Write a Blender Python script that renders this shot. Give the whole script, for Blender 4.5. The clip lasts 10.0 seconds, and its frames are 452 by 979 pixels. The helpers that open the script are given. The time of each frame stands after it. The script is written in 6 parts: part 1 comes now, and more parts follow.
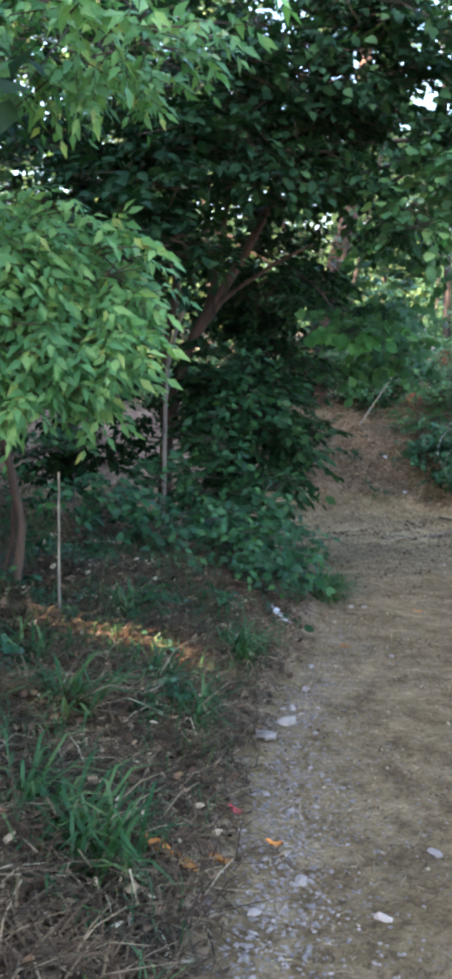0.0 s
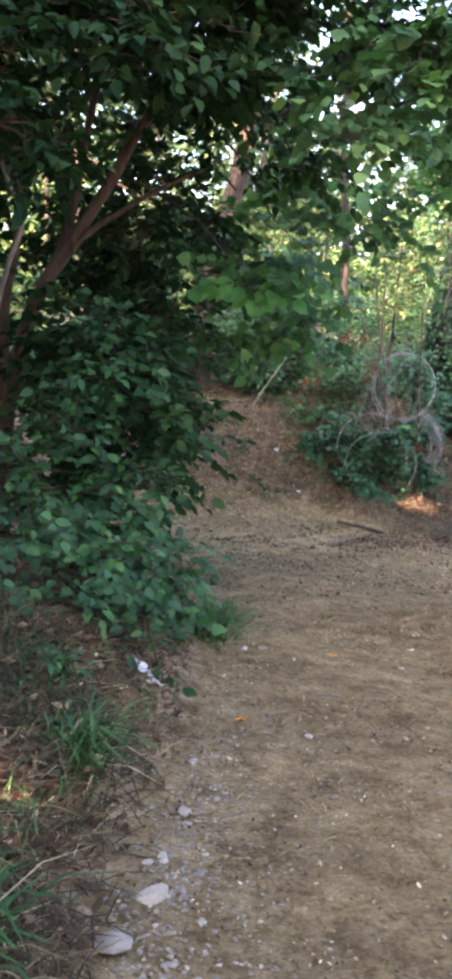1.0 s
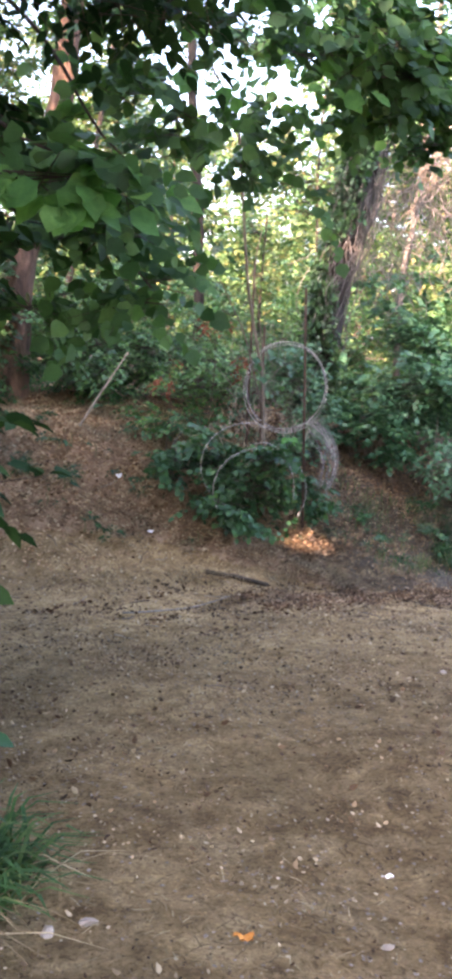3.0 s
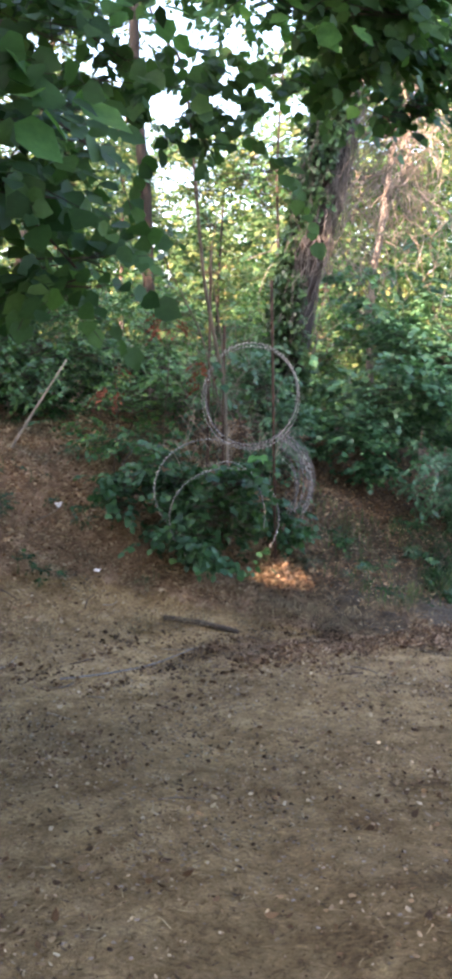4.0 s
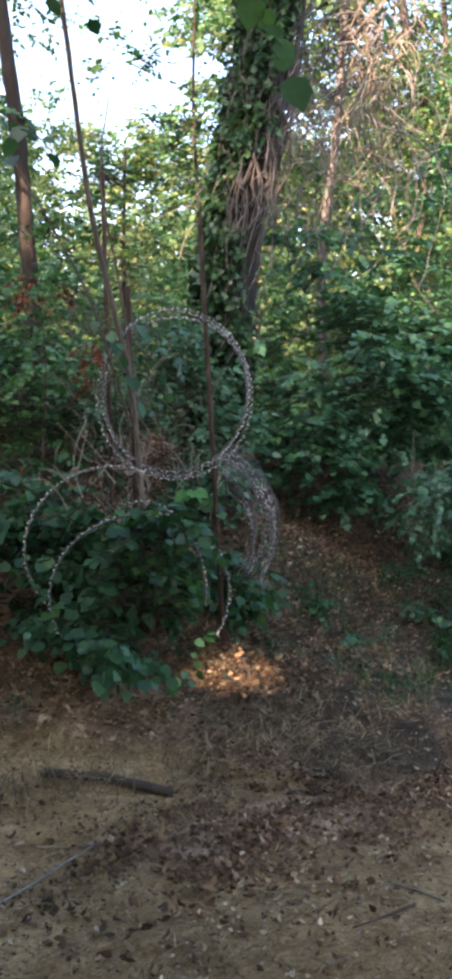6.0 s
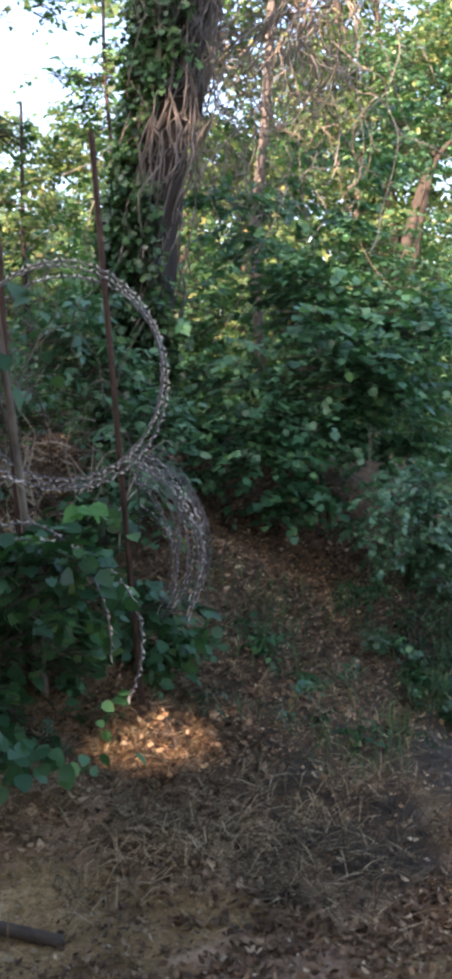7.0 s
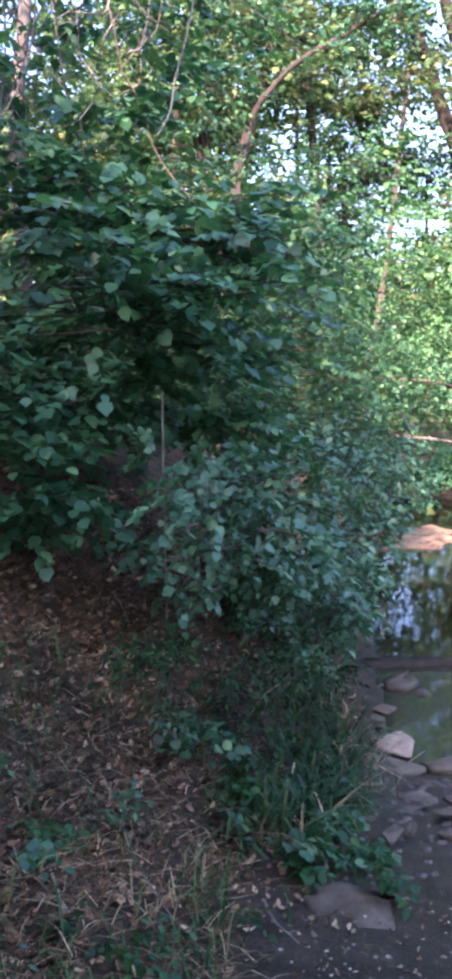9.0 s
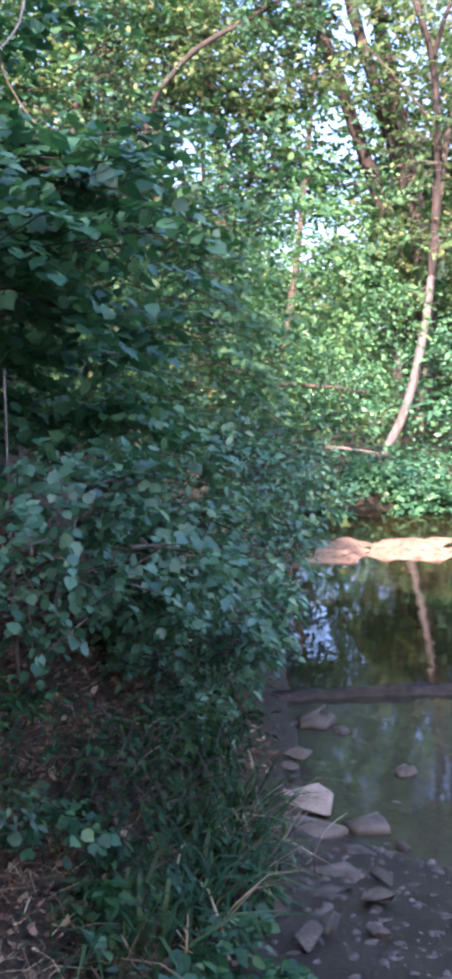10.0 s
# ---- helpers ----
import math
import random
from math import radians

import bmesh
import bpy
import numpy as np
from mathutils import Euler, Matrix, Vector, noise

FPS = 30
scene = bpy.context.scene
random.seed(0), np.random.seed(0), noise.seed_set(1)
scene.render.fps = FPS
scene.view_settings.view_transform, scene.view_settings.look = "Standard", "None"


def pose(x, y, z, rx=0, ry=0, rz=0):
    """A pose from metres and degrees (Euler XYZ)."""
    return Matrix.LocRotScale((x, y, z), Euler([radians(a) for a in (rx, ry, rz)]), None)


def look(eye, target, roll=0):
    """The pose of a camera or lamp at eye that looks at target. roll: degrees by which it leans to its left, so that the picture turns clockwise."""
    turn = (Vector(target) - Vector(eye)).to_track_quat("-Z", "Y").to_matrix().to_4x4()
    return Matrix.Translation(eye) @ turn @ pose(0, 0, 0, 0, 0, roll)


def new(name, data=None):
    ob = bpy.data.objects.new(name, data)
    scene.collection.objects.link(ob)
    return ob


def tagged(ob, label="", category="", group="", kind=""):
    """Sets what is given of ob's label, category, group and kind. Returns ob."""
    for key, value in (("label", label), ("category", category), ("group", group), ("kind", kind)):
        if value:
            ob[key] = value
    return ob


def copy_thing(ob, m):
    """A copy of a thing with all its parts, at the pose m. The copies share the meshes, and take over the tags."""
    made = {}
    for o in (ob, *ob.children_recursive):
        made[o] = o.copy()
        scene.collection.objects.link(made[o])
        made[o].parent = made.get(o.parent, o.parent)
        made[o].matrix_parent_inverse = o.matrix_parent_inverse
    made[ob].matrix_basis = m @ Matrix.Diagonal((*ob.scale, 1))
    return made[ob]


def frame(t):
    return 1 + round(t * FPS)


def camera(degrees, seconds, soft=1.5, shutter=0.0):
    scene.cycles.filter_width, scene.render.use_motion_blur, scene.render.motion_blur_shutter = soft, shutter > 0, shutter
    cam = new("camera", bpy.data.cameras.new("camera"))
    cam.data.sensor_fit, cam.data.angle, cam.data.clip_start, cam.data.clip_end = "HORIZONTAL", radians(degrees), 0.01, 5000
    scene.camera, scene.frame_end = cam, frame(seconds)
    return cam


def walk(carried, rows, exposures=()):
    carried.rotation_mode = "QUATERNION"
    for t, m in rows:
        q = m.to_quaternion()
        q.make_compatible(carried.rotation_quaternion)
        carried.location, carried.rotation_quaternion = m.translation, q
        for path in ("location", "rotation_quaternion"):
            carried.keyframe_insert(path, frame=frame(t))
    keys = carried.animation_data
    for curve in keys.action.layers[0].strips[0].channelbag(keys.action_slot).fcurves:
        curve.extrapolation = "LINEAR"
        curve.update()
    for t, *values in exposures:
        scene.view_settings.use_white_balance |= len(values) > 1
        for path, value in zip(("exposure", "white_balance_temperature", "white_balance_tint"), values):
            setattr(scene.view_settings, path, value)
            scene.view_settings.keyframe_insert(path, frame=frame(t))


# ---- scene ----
# ------------------------------------------------------------------ camera
cam = camera(26.2, 10.0, soft=4.7)
PATH = [
    (0, (0.027, 0.017, 3.154), (0.014, 1.981, 2.777), 1.0),
    (0.5, (0.081, 0.905, 3.041), (0.177, 2.867, 2.663), 1.5),
    (1, (0.15, 2.135, 2.793), (0.393, 4.083, 2.411), 3.6),
    (1.5, (0.353, 3.279, 2.635), (0.711, 5.211, 2.263), 3.6),
    (2, (0.542, 4.084, 2.539), (0.978, 6.001, 2.171), 2.4),
    (2.5, (0.665, 4.73, 2.439), (1.154, 6.637, 2.086), 1.9),
    (2.7, (0.692, 4.941, 2.41), (1.203, 6.844, 2.068), 2.6),
    (3.8, (1.085, 6.331, 2.308), (1.692, 8.213, 2.007), 2.1),
    (4, (1.165, 6.589, 2.284), (1.783, 8.468, 1.985), 1.8),
    (4.5, (1.384, 7.302, 2.235), (2.038, 9.17, 1.951), 0.8),
    (5, (1.611, 8.116, 2.161), (2.303, 9.972, 1.89), 0.2),
    (5.2, (1.689, 8.385, 2.139), (2.398, 10.235, 1.869), 0.3),
    (6.3, (2.293, 9.675, 1.998), (3.083, 11.494, 1.737), -0.7),
    (6.5, (2.4, 9.899, 1.976), (3.213, 11.708, 1.717), -1.0),
    (7, (2.699, 10.437, 1.902), (3.577, 12.215, 1.643), -1.3),
    (7.5, (2.942, 10.842, 1.837), (3.878, 12.59, 1.573), -1.5),
    (8, (3.398, 11.401, 1.762), (4.425, 13.095, 1.489), -1.5),
    (8.5, (3.746, 11.857, 1.704), (4.865, 13.491, 1.424), -1.9),
    (9, (4.052, 12.129, 1.621), (5.225, 13.726, 1.355), -1.4),
    (9.5, (4.369, 12.424, 1.541), (5.617, 13.967, 1.29), -1.6),
    (10, (4.674, 12.705, 1.468), (5.986, 14.196, 1.23), -1.6),
]
walk(cam, [(t, look(eye, aim, roll)) for t, eye, aim, roll in PATH],
     exposures=[(0.0, 3.52, 5800, 15), (0.5, 3.64, 6200, 20), (1.5, 3.78, 6650, 25), (2.5, 3.78, 6750, 29), (4.0, 3.36, 6650, 23), (5.0, 2.94, 6500, 18), (7.0, 2.64, 6400, 20), (8.5, 2.80, 5680, 29), (10.0, 2.76, 5450, 31)])

# ------------------------------------------------------------------ world and sun
SUN_TO = Vector((-0.66, -0.50, 0.56)).normalized()      # towards the sun
SUN_EL = math.asin(SUN_TO.z)
world = bpy.data.worlds.new("sky")
scene.world = world
world.use_nodes = True
wn = world.node_tree.nodes
sky = wn.new("ShaderNodeTexSky")
sky.sky_type = 'NISHITA'
sky.sun_disc = False
sky.sun_elevation = SUN_EL
sky.sun_rotation = math.atan2(SUN_TO.x, SUN_TO.y)
sky.air_density, sky.dust_density, sky.ozone_density = 1.0, 4.0, 1.0
wn["Background"].inputs["Strength"].default_value = 0.15
world.node_tree.links.new(sky.outputs[0], wn["Background"].inputs[0])
sun_data = bpy.data.lights.new("sun", 'SUN')
sun_data.energy, sun_data.angle, sun_data.color = 5.0, radians(0.6), (1.0, 0.69, 0.47)
sun = new("sun", sun_data)
sun.matrix_world = look((0, 0, 30), Vector((0, 0, 30)) - SUN_TO)

# ------------------------------------------------------------------ materials
def nodes_of(name):
    m = bpy.data.materials.new(name)
    m.use_nodes = True
    nt = m.node_tree
    return m, nt, nt.nodes["Principled BSDF"], nt.nodes["Material Output"]


def ramp(nt, fac, stops):
    r = nt.nodes.new("ShaderNodeValToRGB")
    while len(r.color_ramp.elements) < len(stops):
        r.color_ramp.elements.new(0.5)
    for e, (p, c) in zip(r.color_ramp.elements, stops):
        e.position, e.color = p, (*c, 1)
    nt.links.new(fac, r.inputs[0])
    return r.outputs[0]


def noise_tex(nt, scale, detail=5, rough=0.6, vec=None, distort=0.0):
    n = nt.nodes.new("ShaderNodeTexNoise")
    n.inputs["Scale"].default_value, n.inputs["Detail"].default_value = scale, detail
    n.inputs["Roughness"].default_value, n.inputs["Distortion"].default_value = rough, distort
    if vec is not None:
        nt.links.new(vec, n.inputs["Vector"])
    return n.outputs["Fac"]


def mix_col(nt, fac, a, b, mode='MIX'):
    m = nt.nodes.new("ShaderNodeMix")
    m.data_type, m.blend_type = 'RGBA', mode
    for sock, v in ((m.inputs[0], fac), (m.inputs[6], a), (m.inputs[7], b)):
        if isinstance(v, (int, float)):
            sock.default_value = v
        elif isinstance(v, tuple):
            sock.default_value = (*v, 1)
        else:
            nt.links.new(v, sock)
    return m.outputs[2]


def bump(nt, bsdf, height, strength=0.5, dist=0.02):
    b = nt.nodes.new("ShaderNodeBump")
    b.inputs["Strength"].default_value, b.inputs["Distance"].default_value = strength, dist
    nt.links.new(height, b.inputs["Height"])
    nt.links.new(b.outputs[0], bsdf.inputs["Normal"])


def coords(nt):
    return nt.nodes.new("ShaderNodeTexCoord").outputs["Object"]


def leaf_mat(name, stops, trans=0.35, rough=0.48, glow=(1.15, 1.25, 0.55), piece=False, sheen=0.22):
    """Foliage: every leaf its own tone, part of the light shining through it."""
    m, nt, b, out = nodes_of(name)
    if piece:
        rnd = nt.nodes.new("ShaderNodeObjectInfo").outputs["Random"]
    else:
        rnd = nt.nodes.new("ShaderNodeNewGeometry").outputs["Random Per Island"]
    col = ramp(nt, rnd, stops)
    # clump-sized tone: shade and light between leaf masses put into the colour
    n = noise_tex(nt, 1.5, 4, 0.65, coords(nt))
    dark = ramp(nt, n, [(0.32, (0.52, 0.60, 0.58)), (0.66, (1.3, 1.22, 1.05))])
    col = mix_col(nt, 1.0, col, dark, 'MULTIPLY')
    vein = noise_tex(nt, 60, 2, 0.5, coords(nt))
    col = mix_col(nt, 0.25, col, ramp(nt, vein, [(0.35, (0.6, 0.6, 0.6)), (0.7, (1.2, 1.2, 1.2))]), 'MULTIPLY')
    nt.links.new(col, b.inputs["Base Color"])
    b.inputs["Roughness"].default_value = rough
    b.inputs["Specular IOR Level"].default_value = sheen
    tr = nt.nodes.new("ShaderNodeBsdfTranslucent")
    nt.links.new(mix_col(nt, 1.0, col, glow, 'MULTIPLY'), tr.inputs["Color"])
    mx = nt.nodes.new("ShaderNodeMixShader")
    mx.inputs[0].default_value = trans
    nt.links.new(b.outputs[0], mx.inputs[1])
    nt.links.new(tr.outputs[0], mx.inputs[2])
    nt.links.new(mx.outputs[0], out.inputs["Surface"])
    return m


def bark_mat(name, dark, light, scale=9.0, depth=0.03, rough=0.9):
    m, nt, b, out = nodes_of(name)
    mp = nt.nodes.new("ShaderNodeMapping")
    mp.inputs["Scale"].default_value = (1, 1, 0.22)
    nt.links.new(coords(nt), mp.inputs["Vector"])
    n = noise_tex(nt, scale, 8, 0.7, mp.outputs[0], 0.6)
    big = noise_tex(nt, 1.3, 3, 0.6, coords(nt))
    col = ramp(nt, n, [(0.32, dark), (0.68, light)])
    col = mix_col(nt, 0.5, col, ramp(nt, big, [(0.35, (0.6, 0.62, 0.58)), (0.65, (1.2, 1.15, 1.1))]), 'MULTIPLY')
    nt.links.new(col, b.inputs["Base Color"])
    b.inputs["Roughness"].default_value = rough
    bump(nt, b, n, 0.8, depth)
    return m


def plain_mat(name, stops, rough=0.8, scale=14.0, metal=0.0, piece=False, bumpy=0.3):
    m, nt, b, out = nodes_of(name)
    n = noise_tex(nt, scale, 6, 0.65, coords(nt))
    col = ramp(nt, n, stops)
    if piece:
        rnd = nt.nodes.new("ShaderNodeObjectInfo").outputs["Random"]
    else:
        rnd = nt.nodes.new("ShaderNodeNewGeometry").outputs["Random Per Island"]
    col = mix_col(nt, 1.0, col, ramp(nt, rnd, [(0.0, (0.65, 0.65, 0.66)), (1.0, (1.25, 1.2, 1.15))]), 'MULTIPLY')
    nt.links.new(col, b.inputs["Base Color"])
    b.inputs["Roughness"].default_value, b.inputs["Metallic"].default_value = rough, metal
    b.inputs["Specular IOR Level"].default_value = 0.2
    if bumpy:
        bump(nt, b, n, bumpy, 0.01)
    return m


# raised tone and yellow end stand in for sun on the leaves
LEAF_ASH = leaf_mat("leaf_ash", [(0.0, (0.095, 0.250, 0.104)), (0.6, (0.168, 0.366, 0.144)), (0.95, (0.262, 0.445, 0.165)), (1.0, (0.415, 0.476, 0.159))], 0.3)
LEAF_DARK = leaf_mat("leaf_hazel", [(0.0, (0.022, 0.078, 0.043)), (0.7, (0.044, 0.130, 0.066)), (1.0, (0.110, 0.222, 0.092))], 0.24, 0.42, (1.05, 1.25, 0.65), sheen=0.42)
LEAF_THICKET = leaf_mat("leaf_thicket", [(0.0, (0.047, 0.132, 0.065)), (0.7, (0.085, 0.212, 0.094)), (1.0, (0.177, 0.325, 0.118))], 0.3, 0.45, (1.05, 1.25, 0.65), sheen=0.4)
LEAF_ELDER = leaf_mat("leaf_elder", [(0.0, (0.031, 0.110, 0.065)), (0.7, (0.063, 0.179, 0.099)), (1.0, (0.134, 0.280, 0.134))], 0.28, 0.42, (1.05, 1.25, 0.65), sheen=0.5)
# leaf colour lowered to carry the shade inside the crown
LEAF_SHADED = leaf_mat("leaf_shaded", [(0.0, (0.014, 0.042, 0.022)), (0.7, (0.027, 0.070, 0.033)), (1.0, (0.052, 0.112, 0.044))], 0.25, 0.6, sheen=0.08)
LEAF_LIME = leaf_mat("leaf_lime", [(0.0, (0.040, 0.108, 0.050)), (0.7, (0.068, 0.170, 0.072)), (1.0, (0.115, 0.250, 0.098))], 0.36)
LEAF_BRAMBLE = leaf_mat("leaf_bramble", [(0.0, (0.016, 0.058, 0.026)), (0.7, (0.029, 0.095, 0.037)), (1.0, (0.060, 0.150, 0.050))], 0.18, 0.45)
LEAF_IVY = leaf_mat("leaf_ivy", [(0.0, (0.016, 0.054, 0.024)), (0.8, (0.038, 0.104, 0.042)), (1.0, (0.085, 0.175, 0.065))], 0.18, 0.38, sheen=0.5)
LEAF_CREEPER = leaf_mat("leaf_creeper", [(0.0, (0.026, 0.088, 0.044)), (0.8, (0.056, 0.160, 0.074)), (1.0, (0.110, 0.240, 0.095))], 0.25, 0.42, sheen=0.4)
LEAF_BLUE = leaf_mat("leaf_snowberry", [(0.0, (0.050, 0.145, 0.092)), (0.7, (0.088, 0.215, 0.135)), (1.0, (0.185, 0.330, 0.215))], 0.25, 0.4, sheen=0.5)
LEAF_FAR = leaf_mat("leaf_wood", [(0.0, (0.036, 0.085, 0.042)), (0.6, (0.082, 0.160, 0.068)), (0.9, (0.165, 0.225, 0.098)), (1.0, (0.28, 0.265, 0.13))], 0.48, 0.48, (1.0, 1.12, 0.78))
LEAF_BITS = leaf_mat("leaf_crumbs", [(0.0, (0.05, 0.03, 0.018)), (0.6, (0.13, 0.08, 0.05)), (0.92, (0.24, 0.16, 0.10)), (1.0, (0.45, 0.36, 0.26))], 0.1, 0.8, (1, 0.9, 0.8))
TRACK_BITS = leaf_mat("leaf_trodden", [(0.0, (0.045, 0.028, 0.018)), (0.4, (0.13, 0.085, 0.052)), (0.75, (0.29, 0.21, 0.14)), (1.0, (0.58, 0.49, 0.38))], 0.1, 0.8, (1, 0.9, 0.8))
LEAF_BANK = leaf_mat("leaf_bank", [(0.0, (0.052, 0.033, 0.022)), (0.5, (0.155, 0.096, 0.066)), (0.85, (0.29, 0.192, 0.14)), (1.0, (0.52, 0.40, 0.31))], 0.1, 0.8, (1, 0.9, 0.8))
LEAF_PALE = leaf_mat("leaf_pale", [(0.0, (0.20, 0.12, 0.07)), (0.4, (0.42, 0.28, 0.18)), (1.0, (0.72, 0.60, 0.46))], 0.15, 0.8, (1, 0.9, 0.8))
LEAF_DRY = leaf_mat("leaf_dry", [(0.0, (0.095, 0.056, 0.035)), (0.45, (0.34, 0.212, 0.135)), (0.8, (0.57, 0.42, 0.29)), (1.0, (0.78, 0.65, 0.49))], 0.15, 0.8, (1, 0.9, 0.8))
# brown straw, darkened further for shade on the verge and bank foot
VERGE_STRAW = leaf_mat("straw_dark", [(0.0, (0.030, 0.020, 0.013)), (0.6, (0.090, 0.060, 0.036)), (0.9, (0.19, 0.135, 0.083)), (1.0, (0.36, 0.28, 0.18))], 0.12, 0.8, (1, 0.95, 0.8))
STRAW = leaf_mat("straw", [(0.0, (0.08, 0.055, 0.033)), (0.5, (0.22, 0.165, 0.10)), (0.85, (0.46, 0.37, 0.24)), (1.0, (0.64, 0.55, 0.40))], 0.15, 0.8, (1, 0.95, 0.8))
GRASS = leaf_mat("grass_blade", [(0.0, (0.032, 0.095, 0.040)), (0.7, (0.065, 0.165, 0.060)), (1.0, (0.16, 0.22, 0.09))], 0.25)
# darker copy of grass_blade, the bank's shade put into its colour
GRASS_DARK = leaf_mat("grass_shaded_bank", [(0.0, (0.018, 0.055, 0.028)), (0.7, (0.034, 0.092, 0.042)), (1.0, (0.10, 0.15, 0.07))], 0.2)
BARK = bark_mat("bark", (0.025, 0.02, 0.016), (0.10, 0.078, 0.06))
# bark darkened to carry the shade on the far trunks
BARK_DARK = bark_mat("bark_dark", (0.012, 0.010, 0.008), (0.05, 0.040, 0.032))
BARK_RED = bark_mat("bark_reddish", (0.03, 0.021, 0.016), (0.135, 0.088, 0.063), 14, 0.01)
BARK_GREY = bark_mat("bark_grey", (0.07, 0.06, 0.05), (0.25, 0.215, 0.18), 14, 0.006)
BARK_PALE = bark_mat("bark_pale", (0.10, 0.092, 0.084), (0.33, 0.31, 0.29), 11, 0.01)
BARK_VINE = bark_mat("bark_vine", (0.040, 0.038, 0.036), (0.155, 0.148, 0.14), 14, 0.006)
BARK_OAK = bark_mat("bark_furrowed", (0.022, 0.014, 0.010), (0.20, 0.125, 0.085), 13, 0.06)
RUST = bark_mat("rusty_iron", (0.028, 0.017, 0.013), (0.11, 0.06, 0.042), 40, 0.002)
DRY_WOOD = bark_mat("dry_wood", (0.2, 0.17, 0.13), (0.48, 0.42, 0.34), 20, 0.004)
STONE = plain_mat("stone_pale", [(0.3, (0.25, 0.215, 0.18)), (0.7, (0.46, 0.41, 0.355))], 0.85, 18, piece=True)
GRAVEL = plain_mat("gravel", [(0.3, (0.15, 0.128, 0.106)), (0.7, (0.37, 0.325, 0.28))], 0.9, 40, bumpy=0.0)
WET_STONE = plain_mat("stone_wet", [(0.3, (0.05, 0.044, 0.034)), (0.7, (0.17, 0.15, 0.122))], 0.7, 9, piece=True, bumpy=0.8)
WET_GRAVEL = plain_mat("gravel_wet", [(0.3, (0.05, 0.043, 0.036)), (0.7, (0.17, 0.15, 0.13))], 0.75, 40, bumpy=0.0)
DARK_STONE = plain_mat("stone_dark", [(0.3, (0.05, 0.044, 0.034)), (0.7, (0.16, 0.14, 0.11))], 0.75, 10, piece=True, bumpy=0.8)
SILL = plain_mat("dark_sill", [(0.3, (0.010, 0.009, 0.008)), (0.7, (0.045, 0.04, 0.034))], 0.7, 12, piece=True, bumpy=0.8)
DULL_WIRE = plain_mat("weathered_wire", [(0.3, (0.09, 0.09, 0.10)), (0.7, (0.26, 0.26, 0.285))], 0.5, 60, 0.7, bumpy=0.0)
ZINC = plain_mat("zinc_wire", [(0.3, (0.55, 0.56, 0.58)), (0.7, (0.80, 0.81, 0.83))], 0.45, 50, 0.35, bumpy=0.0)
LITTER_WHITE = plain_mat("white_scrap", [(0.3, (0.6, 0.6, 0.6)), (0.7, (0.85, 0.85, 0.85))], 0.6, 20, piece=True, bumpy=0.0)
LEAF_ORANGE = plain_mat("leaf_fallen", [(0.3, (0.35, 0.13, 0.03)), (0.7, (0.55, 0.25, 0.06))], 0.7, 25, piece=True, bumpy=0.0)
LEAF_RUST = plain_mat("leaf_withered", [(0.3, (0.10, 0.032, 0.018)), (0.7, (0.26, 0.10, 0.05))], 0.8, 25, bumpy=0.0)
RED_SCRAP = plain_mat("red_scrap", [(0.3, (0.45, 0.05, 0.06)), (0.7, (0.6, 0.10, 0.10))], 0.6, 20, piece=True, bumpy=0.0)


